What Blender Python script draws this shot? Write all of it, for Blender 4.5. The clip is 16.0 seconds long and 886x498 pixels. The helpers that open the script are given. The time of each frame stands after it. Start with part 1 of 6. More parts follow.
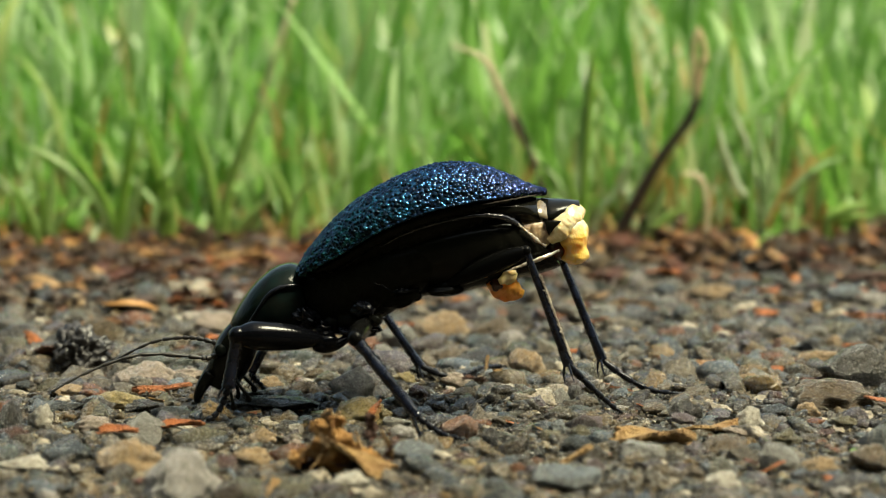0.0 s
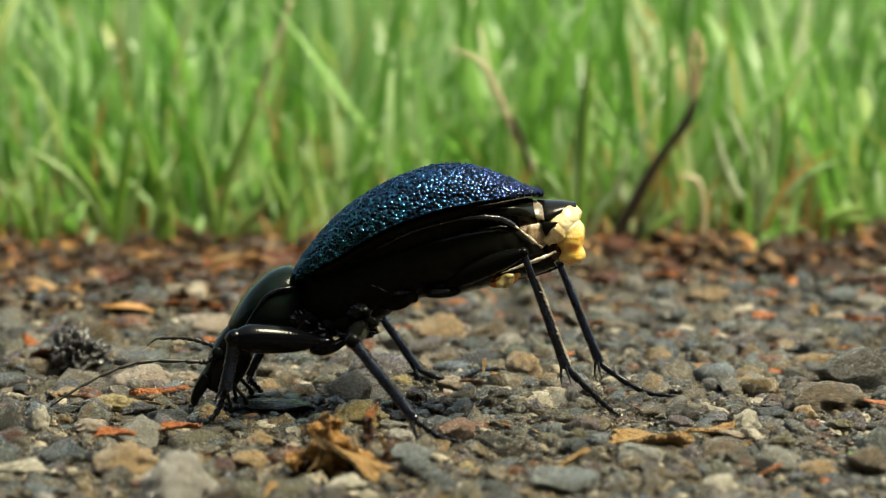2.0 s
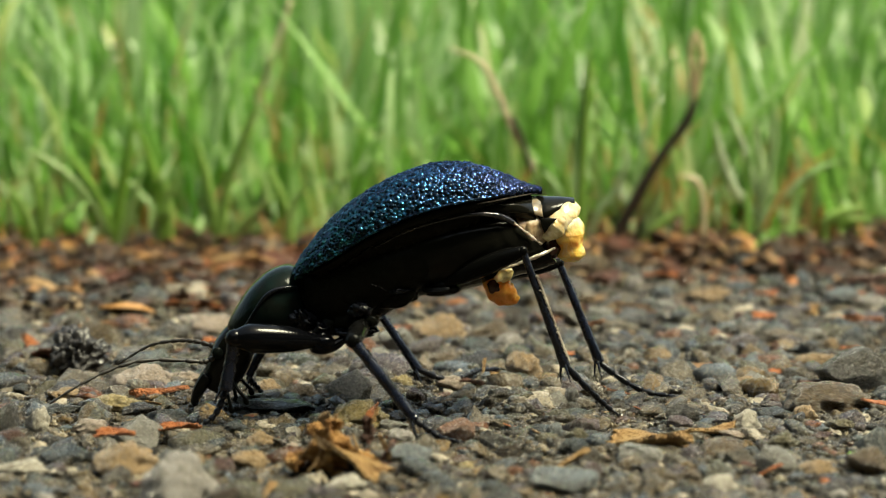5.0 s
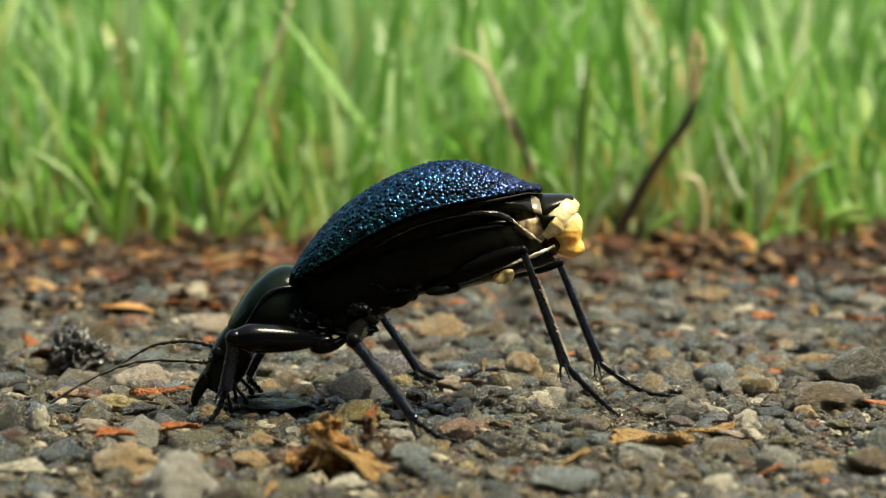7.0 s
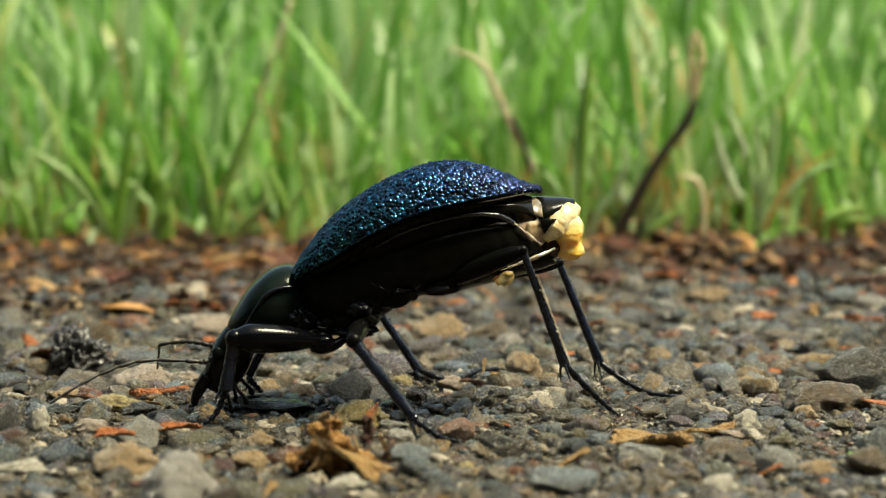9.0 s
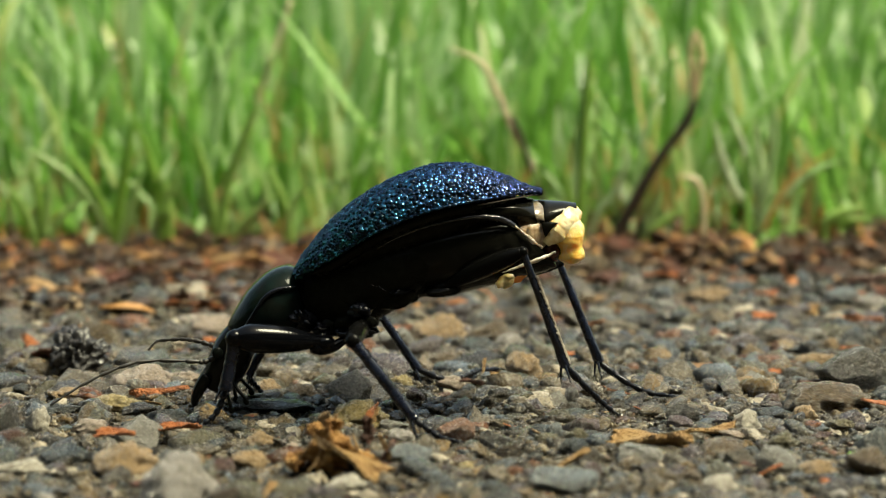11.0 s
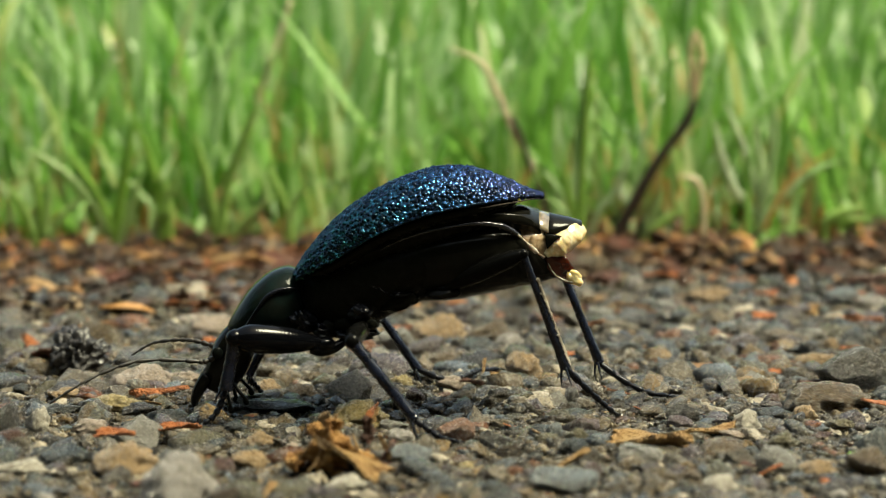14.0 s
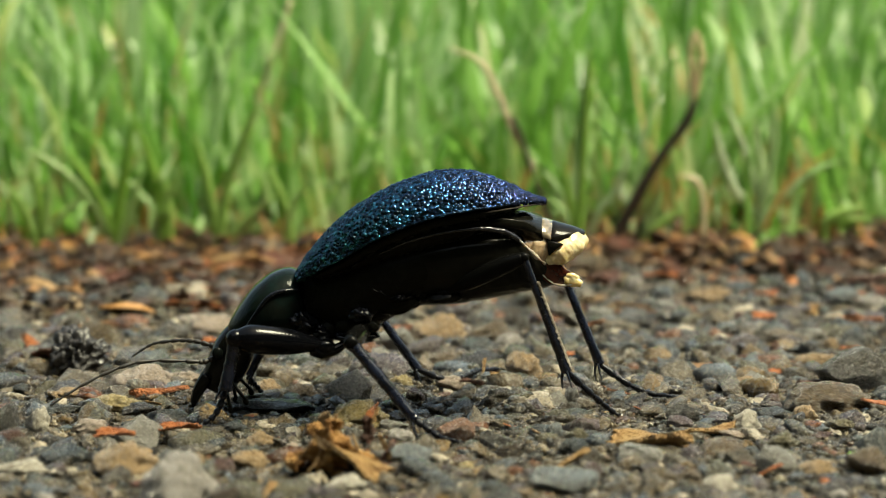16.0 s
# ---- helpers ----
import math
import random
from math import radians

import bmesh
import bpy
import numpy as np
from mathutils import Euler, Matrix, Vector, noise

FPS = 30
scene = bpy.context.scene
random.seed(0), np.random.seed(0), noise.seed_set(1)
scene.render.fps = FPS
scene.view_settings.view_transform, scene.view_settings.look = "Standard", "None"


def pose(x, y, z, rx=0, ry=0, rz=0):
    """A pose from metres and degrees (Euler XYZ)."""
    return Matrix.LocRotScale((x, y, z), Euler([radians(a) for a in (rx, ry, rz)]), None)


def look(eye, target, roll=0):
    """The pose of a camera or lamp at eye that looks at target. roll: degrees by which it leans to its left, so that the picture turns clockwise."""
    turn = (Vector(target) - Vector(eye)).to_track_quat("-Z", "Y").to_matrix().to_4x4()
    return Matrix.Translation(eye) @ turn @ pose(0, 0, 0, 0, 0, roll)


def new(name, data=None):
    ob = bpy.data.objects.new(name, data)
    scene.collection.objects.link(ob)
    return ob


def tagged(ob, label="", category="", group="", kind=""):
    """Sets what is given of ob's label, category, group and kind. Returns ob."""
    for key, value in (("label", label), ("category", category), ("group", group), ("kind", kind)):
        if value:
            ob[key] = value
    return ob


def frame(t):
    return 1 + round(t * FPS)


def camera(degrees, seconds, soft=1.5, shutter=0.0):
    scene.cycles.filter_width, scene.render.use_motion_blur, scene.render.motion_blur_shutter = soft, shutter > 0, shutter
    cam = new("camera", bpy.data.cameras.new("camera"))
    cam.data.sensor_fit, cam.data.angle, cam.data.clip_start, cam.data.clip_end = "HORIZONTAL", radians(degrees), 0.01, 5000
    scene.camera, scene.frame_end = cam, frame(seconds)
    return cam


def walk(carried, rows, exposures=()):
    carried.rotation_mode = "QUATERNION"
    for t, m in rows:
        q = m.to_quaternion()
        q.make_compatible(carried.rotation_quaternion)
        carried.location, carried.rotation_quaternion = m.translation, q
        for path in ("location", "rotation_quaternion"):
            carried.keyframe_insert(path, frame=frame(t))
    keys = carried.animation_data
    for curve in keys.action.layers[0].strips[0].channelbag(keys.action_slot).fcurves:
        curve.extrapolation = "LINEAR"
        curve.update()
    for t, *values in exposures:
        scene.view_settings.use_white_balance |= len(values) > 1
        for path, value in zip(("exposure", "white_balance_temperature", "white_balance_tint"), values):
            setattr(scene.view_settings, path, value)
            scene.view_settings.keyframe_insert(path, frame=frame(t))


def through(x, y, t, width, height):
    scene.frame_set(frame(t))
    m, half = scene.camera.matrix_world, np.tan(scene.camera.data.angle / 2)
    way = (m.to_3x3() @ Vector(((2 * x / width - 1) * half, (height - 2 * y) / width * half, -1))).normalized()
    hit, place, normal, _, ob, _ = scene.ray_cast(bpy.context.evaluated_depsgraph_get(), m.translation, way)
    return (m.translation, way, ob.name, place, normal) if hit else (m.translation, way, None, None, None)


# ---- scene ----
cam = camera(24, 16.0, soft=1.0)
cam.data.dof.use_dof = True
cam.data.dof.focus_distance = 0.157
cam.data.dof.aperture_fstop = 42
cam.data.dof.aperture_blades = 7

EYE = (0.0, -0.155, 0.0285)
PITCH, STEP = 84.0, 0.078      # tilt from straight down; the small settling turn of the tripod


def view(k):
    return pose(*EYE, PITCH - STEP * k, 0, STEP * k)


walk(cam, [(0.0, view(1)), (0.4, view(1)), (0.7, view(0.95)), (1.0, view(0.55)), (1.3, view(0.12)), (1.5, view(0)), (2.0, view(0)),
           (16.0, view(0))], exposures=[(0.0, 0.56, 7700, -6), (16.0, 0.56, 7700, -6)])

# ---------------- light ----------------
world = bpy.data.worlds.new("sky")
scene.world = world
world.use_nodes = True
wn = world.node_tree
sky = wn.nodes.new("ShaderNodeTexSky")
sky.sky_type, sky.sun_disc = "NISHITA", False
sky.sun_elevation, sky.sun_rotation = radians(63), radians(99)
sky.dust_density = 4.0
wn.links.new(sky.outputs[0], wn.nodes["Background"].inputs[0])
wn.nodes["Background"].inputs[1].default_value = 0.165

lamp = bpy.data.lights.new("sun", "SUN")
lamp.energy, lamp.angle, lamp.color = 5.0, radians(20), (1.0, 0.95, 0.84)
sun = new("sun", lamp)
sun.matrix_world = look((0.5, -0.08, 1.0), (0, 0, 0))

# ---------------- materials ----------------


class Mat:
    """Short hand for node materials."""

    def __init__(self, name, rough=0.5, metal=0.0, base=(0.5, 0.5, 0.5), spec=0.5):
        self.m = bpy.data.materials.new(name)
        self.m.use_nodes = True
        self.t = self.m.node_tree
        self.b = self.t.nodes["Principled BSDF"]
        self.set("Roughness", rough)
        self.set("Metallic", metal)
        self.set("Base Color", (*base, 1))
        self.set("Specular IOR Level", spec)

    def set(self, key, value):
        self.b.inputs[key].default_value = value
        return self

    def node(self, kind, **inputs):
        n = self.t.nodes.new(kind)
        for key, value in inputs.items():
            n.inputs[key.replace("_", " ")].default_value = value
        return n

    def link(self, a, b):
        self.t.links.new(a, b)

    def coords(self, kind="Object"):
        return self.node("ShaderNodeTexCoord").outputs[kind]

    def noise(self, scale, detail=4.0, rough=0.6, kind="Object"):
        n = self.node("ShaderNodeTexNoise", Scale=scale, Detail=detail, Roughness=rough)
        self.link(self.coords(kind), n.inputs["Vector"])
        return n.outputs["Fac"]

    def ramp(self, fac, stops, constant=False):
        r = self.node("ShaderNodeValToRGB")
        e = r.color_ramp.elements
        if constant:
            r.color_ramp.interpolation = "CONSTANT"
        while len(e) < len(stops):
            e.new(0.5)
        for el, (p, c) in zip(e, stops):
            el.position, el.color = p, (*c, 1)
        self.link(fac, r.inputs[0])
        return r.outputs[0]

    def mix(self, fac, a, b, how="MIX"):
        n = self.node("ShaderNodeMix")
        n.data_type, n.blend_type = "RGBA", how
        for src, slot in ((fac, 0), (a, 6), (b, 7)):
            if hasattr(src, "links"):
                self.link(src, n.inputs[slot])
            else:
                n.inputs[slot].default_value = src if slot == 0 else (*src, 1)
        return n.outputs[2]

    def range(self, fac, a, b, c, d):
        n = self.node("ShaderNodeMapRange")
        self.link(fac, n.inputs[0])
        for k, v in zip((1, 2, 3, 4), (a, b, c, d)):
            n.inputs[k].default_value = v
        return n.outputs[0]

    def bump(self, fac, strength, distance):
        n = self.node("ShaderNodeBump", Strength=strength, Distance=distance)
        self.link(fac, n.inputs["Height"])
        self.link(n.outputs[0], self.b.inputs["Normal"])
        return self

    def colour(self, socket):
        self.link(socket, self.b.inputs["Base Color"])
        return self

    def rough(self, socket):
        self.link(socket, self.b.inputs["Roughness"])
        return self


def shell_mat():
    # black with a structural colour: teal at the shoulders, blue behind, violet towards the tip
    a = Mat("elytron_blue", 0.2, 0.85)
    sep = a.node("ShaderNodeSeparateXYZ")
    a.link(a.coords(), sep.inputs[0])
    along = a.range(sep.outputs["X"], 0.008, 0.027, 0, 1)
    hue = a.ramp(along, [(0.0, (0.026, 0.110, 0.090)), (0.2, (0.033, 0.170, 0.180)), (0.5, (0.033, 0.150, 0.260)), (0.75, (0.042, 0.120, 0.280)), (1.0, (0.072, 0.088, 0.260))])
    spots = a.noise(2600, 2)
    hue = a.mix(a.range(a.noise(1100, 3), 0.5, 0.62, 0, 0.5), hue, (0.045, 0.040, 0.13))
    a.colour(a.mix(a.range(spots, 0.34, 0.54, 0, 0.95), hue, (0.0015, 0.003, 0.006)))
    a.rough(a.range(a.noise(1500, 3), 0.3, 0.7, 0.06, 0.17))
    a.set("Specular Tint", (0.55, 0.65, 0.85, 1)).set("Coat Weight", 0.08).set("Coat Roughness", 0.05)
    return a.bump(a.noise(7000, 2), 0.3, 0.00005).m


def chitin(name, base=(0.006, 0.006, 0.007), rough=0.16, tint=(0.012, 0.012, 0.016), grain=5000, spec=0.4, relief=0.3):
    a = Mat(name, rough, 0.0, base, spec)
    a.colour(a.mix(a.range(a.noise(600, 4), 0.4, 0.7, 0, 1), base, tint))
    a.rough(a.range(a.noise(1400, 4), 0.3, 0.75, rough * 0.7, rough * 2.1))
    return a.bump(a.noise(grain, 3), relief, 0.00004).m


def tissue(name, c1, c2, scale=900, rough=0.3, sub=0.25, coat=0.7):
    a = Mat(name, rough, 0, c1)
    a.colour(a.mix(a.range(a.noise(scale, 5), 0.35, 0.65, 0, 1), c1, c2))
    a.set("Subsurface Weight", sub).set("Subsurface Radius", (0.6, 0.4, 0.2)).set("Subsurface Scale", 0.0008).set("Coat Weight", coat).set("Coat Roughness", 0.08)
    return a.bump(a.noise(scale * 2.5, 4), 0.5, 0.0001).m


STONES = [(0.0, (0.026, 0.024, 0.026)), (0.10, (0.048, 0.041, 0.032)), (0.21, (0.080, 0.065, 0.043)), (0.31, (0.032, 0.042, 0.050)),
          (0.40, (0.104, 0.072, 0.032)), (0.49, (0.040, 0.027, 0.016)), (0.57, (0.134, 0.109, 0.076)), (0.65, (0.062, 0.056, 0.028)), (0.72, (0.059, 0.043, 0.050)),
          (0.79, (0.168, 0.102, 0.032)), (0.83, (0.055, 0.067, 0.063)), (0.87, (0.068, 0.030, 0.023)), (0.885, (0.129, 0.038, 0.005)), (0.905, (0.089, 0.109, 0.136)), (0.935, (0.433, 0.372, 0.291))]


GRIT = [(0.0, (0.017, 0.012, 0.007)), (0.2, (0.055, 0.042, 0.024)), (0.38, (0.106, 0.081, 0.046)), (0.52, (0.024, 0.018, 0.013)), (0.66, (0.138, 0.099, 0.052)),
        (0.78, (0.059, 0.055, 0.046)), (0.86, (0.221, 0.175, 0.106)), (0.94, (0.138, 0.055, 0.024)), (0.97, (0.331, 0.285, 0.207))]


def stone_mat(name, island=False, base=None, palette=STONES):
    a = Mat(name, 0.6, spec=0.65)
    if base:
        col = a.mix(0.0, base, base)
    else:
        rnd = a.node("ShaderNodeNewGeometry").outputs["Random Per Island"] if island else a.node("ShaderNodeObjectInfo").outputs["Random"]
        col = a.ramp(rnd, palette, True)
    blot = a.noise(700 if island else 1.6, 6, 0.7, "Object")
    col = a.mix(a.range(blot, 0.3, 0.7, 0.0, 0.6 if base else 0.7), col, (0.6, 0.57, 0.5), "MULTIPLY")
    fine = a.noise(5200 if island else 13, 5, 0.7)
    col = a.mix(a.range(fine, 0.56, 0.72, 0, 0.5), col, (0.42, 0.36, 0.27))
    col = a.mix(a.range(a.noise(2400 if island else 6, 6, 0.75), 0.32, 0.46, 0.35 if base else 0.6, 0), col, (0.035, 0.026, 0.017))
    col = a.mix(a.range(a.noise(4200 if island else 21, 3, 0.6), 0.58, 0.66, 0, 0.35), col, (0.34, 0.31, 0.25))
    col = a.mix(a.range(a.noise(3600 if island else 17, 3, 0.6), 0.44, 0.34, 0, 0.8), col, (0.012, 0.010, 0.008))
    dirt = a.noise(900 if island else 2.4, 6, 0.7)
    col = a.mix(a.range(dirt, 0.5, 0.62, 0, 0.3 if base else 0.5), col, (0.055, 0.041, 0.025))
    a.colour(col)
    a.rough(a.range(a.noise(3000 if island else 7, 4), 0.36, 0.66, 0.06, 0.42))
    # damp film, broken where the stone has dried
    film = a.range(a.noise(1300 if island else 3.2, 4), 0.45, 0.6, 0.0, 0.45 if island else 0.18)
    a.link(film, a.b.inputs["Coat Weight"])
    a.set("Coat Roughness", 0.14 if island else 0.2)
    a.bump(fine, 0.9 if island else 0.55, 0.00025 if island else 0.08)
    a.link(a.b.inputs["Normal"].links[0].from_socket, a.b.inputs["Coat Normal"])
    return a.m


def dirt_mat():
    a = Mat("packed_dirt", 0.7, spec=0.4)
    big, mid, fine = a.noise(60, 5), a.noise(500, 6, 0.7), a.noise(2600, 5, 0.75)
    col = a.ramp(mid, [(0.3, (0.013, 0.010, 0.006)), (0.5, (0.034, 0.026, 0.015)), (0.66, (0.068, 0.051, 0.030)), (0.8, (0.144, 0.112, 0.068))])
    col = a.mix(a.range(big, 0.4, 0.65, 0, 0.5), col, (0.05, 0.046, 0.034))
    col = a.mix(a.range(fine, 0.6, 0.7, 0, 0.45), col, (0.24, 0.19, 0.13))
    # farther off the soil lies under turf
    sep = a.node("ShaderNodeSeparateXYZ")
    a.link(a.coords(), sep.inputs[0])
    turf = a.range(sep.outputs["Y"], 0.16, 0.22, 0, 1)
    # brown humus towards the turf, with the shade there put into its colour
    humus_shade = a.range(sep.outputs["Y"], 0.03, 0.085, 0, 0.8)
    col = a.mix(humus_shade, col, (0.030, 0.022, 0.014))
    a.colour(a.mix(turf, col, (0.10, 0.16, 0.035)))
    a.rough(a.range(fine, 0.35, 0.65, 0.2, 0.8))
    return a.bump(fine, 1.0, 0.0007).m


def leafy(name, stops, rough=0.3, through=0.52, island=True, scale=300, green=True):
    a = Mat(name, rough)
    rnd = a.node("ShaderNodeNewGeometry").outputs["Random Per Island"] if island else a.node("ShaderNodeObjectInfo").outputs["Random"]
    col = a.ramp(rnd, stops)
    col = a.mix(a.range(a.noise(scale, 4), 0.35, 0.7, 0, 0.45), col, (0.55, 0.55, 0.4), "MULTIPLY")
    a.colour(col)
    tr = a.node("ShaderNodeBsdfTranslucent")
    a.link(a.mix(0.45, col, (0.27, 0.50, 0.11)) if green else col, tr.inputs["Color"])
    mx = a.node("ShaderNodeMixShader", Fac=through)
    a.link(a.b.outputs[0], mx.inputs[1])
    a.link(tr.outputs[0], mx.inputs[2])
    a.link(mx.outputs[0], a.t.nodes["Material Output"].inputs[0])
    return a.m


def chip_mat():
    a = Mat("bark_chip", 0.55)
    col = a.ramp(a.node("ShaderNodeObjectInfo").outputs["Random"], [(0.0, (0.22, 0.06, 0.025)), (0.25, (0.12, 0.04, 0.025)), (0.45, (0.26, 0.11, 0.04)),
                 (0.65, (0.40, 0.22, 0.09)), (0.85, (0.14, 0.05, 0.035)), (1.0, (0.42, 0.28, 0.13))])
    col = a.mix(a.range(a.noise(2.2, 5), 0.35, 0.7, 0, 0.85), col, (0.35, 0.28, 0.24), "MULTIPLY")
    col = a.mix(a.range(a.noise(6, 4), 0.58, 0.7, 0, 0.5), col, (0.45, 0.33, 0.2))
    a.colour(col)
    return a.bump(a.noise(7, 5), 0.6, 0.1).m


M_SHELL = shell_mat()
M_BLACK = chitin("black_chitin", (0.006, 0.006, 0.0045), 0.09, (0.007, 0.0065, 0.005), 4000, 0.11)
M_PRON = chitin("pronotum_chitin", (0.005, 0.0065, 0.0055), 0.09, (0.004, 0.011, 0.010), 1800, 0.06, 0.8)
M_LEG = chitin("leg_chitin", (0.003, 0.0032, 0.0045), 0.10, (0.006, 0.007, 0.011), 2600, 0.3)
M_FOOT = chitin("foot_chitin", (0.004, 0.0045, 0.007), 0.2, (0.008, 0.009, 0.014), 2500, 0.2)
M_LIMB = chitin("limb_chitin", (0.003, 0.003, 0.0028), 0.15, (0.004, 0.004, 0.004), 3000, 0.06)
M_DULL = chitin("dull_chitin", (0.0075, 0.0075, 0.005), 0.2, (0.009, 0.008, 0.006), 3000, 0.04)
M_GLOSS = chitin("wet_chitin", (0.004, 0.0042, 0.006), 0.07, (0.007, 0.008, 0.012), 2200, 0.22)


def ridged_mat():
    """Thigh of the front leg: black gloss with fine cross ridges."""
    a = Mat("ridged_chitin", 0.12, 0, (0.002, 0.0022, 0.003), 0.16)
    wave = a.node("ShaderNodeTexWave", Scale=1150, Distortion=3.0, Detail=2.0)
    a.link(a.coords(), wave.inputs["Vector"])
    a.rough(a.range(a.noise(1400, 4), 0.3, 0.75, 0.06, 0.16))
    return a.bump(wave.outputs["Fac"], 0.14, 0.00002).m


M_THIGH = ridged_mat()
M_SHIN = chitin("shin_chitin", (0.004, 0.0048, 0.009), 0.14, (0.010, 0.014, 0.030), 1500, 0.42)
M_ANT = chitin("antenna_chitin", (0.012, 0.011, 0.011), 0.35, (0.03, 0.024, 0.018), 6000)
M_BRISTLE_LIT = chitin("bristle", (0.42, 0.37, 0.30), 0.5, (0.12, 0.09, 0.07))
M_RIM = chitin("wet_rim", (0.012, 0.012, 0.016), 0.16, (0.006, 0.006, 0.009), 1500, 0.8)
M_MEMBRANE = tissue("pale_membrane", (0.52, 0.40, 0.25), (0.17, 0.095, 0.05), 1100, 0.15)
M_JOINT = tissue("joint_skin", (0.29, 0.24, 0.165), (0.11, 0.08, 0.055), 1300, 0.15)
M_CREAM = tissue("cream_tissue", (0.78, 0.67, 0.43), (0.60, 0.44, 0.20), 1100, 0.22, 0.5, 0.5)
M_YELLOW = tissue("yellow_lump", (0.80, 0.42, 0.06), (0.78, 0.60, 0.28), 700, 0.2, 0.35)
M_EDGE = chitin("dark_edge", (0.05, 0.034, 0.022), 0.45, (0.02, 0.014, 0.01))


def flesh_mat():
    """Soft tail tissue: cream above, orange-yellow below, with pale fibres."""
    a = Mat("flesh", 0.22)
    sep = a.node("ShaderNodeSeparateXYZ")
    a.link(a.coords(), sep.inputs[0])
    low = a.range(sep.outputs["Z"], 0.0011, -0.0003, 0, 1)
    col = a.mix(low, (0.82, 0.70, 0.43), (0.90, 0.57, 0.14))
    wave = a.node("ShaderNodeTexNoise", Scale=900, Detail=5, Roughness=0.7, Distortion=1.5)
    fold = a.node("ShaderNodeMapping")
    fold.inputs["Scale"].default_value = (1.6, 1.6, 0.45)
    a.link(a.coords(), fold.inputs["Vector"])
    a.link(fold.outputs[0], wave.inputs["Vector"])
    fac = wave.outputs["Fac"]
    a.colour(a.mix(a.range(fac, 0.5, 0.66, 0, 0.65), col, (0.85, 0.70, 0.42)))
    a.set("Subsurface Weight", 0.55).set("Subsurface Radius", (0.8, 0.5, 0.2)).set("Subsurface Scale", 0.0012)
    a.set("Coat Weight", 0.6).set("Coat Roughness", 0.1)
    return a.bump(fac, 0.4, 0.00016).m


M_FLESH = flesh_mat()
M_AMBER = tissue("amber_sac", (0.95, 0.46, 0.09), (0.85, 0.26, 0.05), 420, 0.12, 0.5)
M_MAROON = tissue("maroon_plate", (0.022, 0.005, 0.003), (0.065, 0.013, 0.005), 700, 0.12, 0.05, 0.15)
M_FRAY = tissue("frayed_tissue", (0.86, 0.68, 0.36), (0.74, 0.48, 0.16), 900, 0.2, 0.4)
M_WET = tissue("wet_lip", (0.66, 0.60, 0.51), (0.17, 0.13, 0.10), 2200, 0.12, 0.2, 1.0)
M_STONE = stone_mat("pebble_stone")
M_GRAVEL = stone_mat("gravel_grains", True)
M_GRIT = stone_mat("grit_grains", True, None, GRIT)
M_SAND = stone_mat("sand_grains", True, None, [(0.0, (0.30, 0.25, 0.18)), (0.3, (0.20, 0.15, 0.10)), (0.5, (0.42, 0.37, 0.30)), (0.75, (0.26, 0.25, 0.24)), (0.9, (0.6, 0.55, 0.46))])
M_DIRT = dirt_mat()
M_CHIP = chip_mat()
# the palest green stops also put the sky's sheen on blades into colour
GREENS = [(0.0, (0.060, 0.19, 0.022)), (0.2, (0.105, 0.28, 0.035)), (0.4, (0.18, 0.38, 0.07)), (0.58, (0.26, 0.48, 0.15)), (0.74, (0.43, 0.61, 0.32)), (0.90, (0.62, 0.75, 0.50)), (0.97, (0.54, 0.52, 0.22)), (1.0, (0.46, 0.24, 0.08))]
M_GRASS = leafy("grass_blades", GREENS)
M_BLADE = leafy("grass_blade", GREENS, island=False)
M_STRAW = leafy("straw", [(0.0, (0.80, 0.64, 0.42)), (1.0, (0.85, 0.74, 0.54))], 0.5, 0.0, False, 300, False)
M_STEM = chitin("dead_stem", (0.05, 0.032, 0.02), 0.6, (0.022, 0.015, 0.011), 1500)
M_LITTER = leafy("leaf_litter", [(0.0, (0.031, 0.015, 0.009)), (0.3, (0.056, 0.025, 0.011)), (0.45, (0.031, 0.019, 0.011)), (0.55, (0.42, 0.15, 0.04)), (0.62, (0.025, 0.017, 0.011)), (0.8, (0.074, 0.043, 0.022)), (0.9, (0.45, 0.22, 0.07)), (1.0, (0.211, 0.155, 0.087))], 0.6, 0.15, True, 300, False)

# ---------------- mesh helpers (built in millimetres) ----------------


def part(name, bm, material, parent=None, label="", flat=False):
    """Link a bmesh, given in millimetres, as one mesh object."""
    me = bpy.data.meshes.new(name)
    bmesh.ops.scale(bm, vec=(0.001,) * 3, verts=bm.verts)
    bmesh.ops.recalc_face_normals(bm, faces=bm.faces)
    bm.to_mesh(me)
    bm.free()
    me.materials.append(material)
    me.shade_flat() if flat else me.shade_smooth()
    ob = new(name, me)
    ob.parent = parent
    if label:
        ob["label"] = label
    return ob


def raw(name, verts, faces, material, parent=None, smooth=True):
    """The same from plain arrays, in millimetres."""
    me = bpy.data.meshes.new(name)
    me.from_pydata(np.asarray(verts) * 0.001, [], faces)
    me.materials.append(material)
    if smooth:
        me.shade_smooth()
    ob = new(name, me)
    ob.parent = parent
    return ob


def spline(pts, n):
    """n points on a smooth curve through pts (any dimension)."""
    p = np.array([2 * np.array(pts[0]) - pts[1], *pts, 2 * np.array(pts[-1]) - pts[-2]], float)
    out = []
    for u in np.linspace(0, len(pts) - 1, n):
        i = min(int(u), len(pts) - 2)
        f = u - i
        a, b, c, d = p[i:i + 4]
        out.append(0.5 * (2 * b + (c - a) * f + (2 * a - 5 * b + 4 * c - d) * f * f + (3 * b - a - 3 * c + d) * f ** 3))
    return np.array(out)


def table(pts, s):
    """Smooth look-up of y at s in a short table of (s, y)."""
    c = spline(pts, 24 * len(pts))
    return np.interp(s, c[:, 0], c[:, 1])


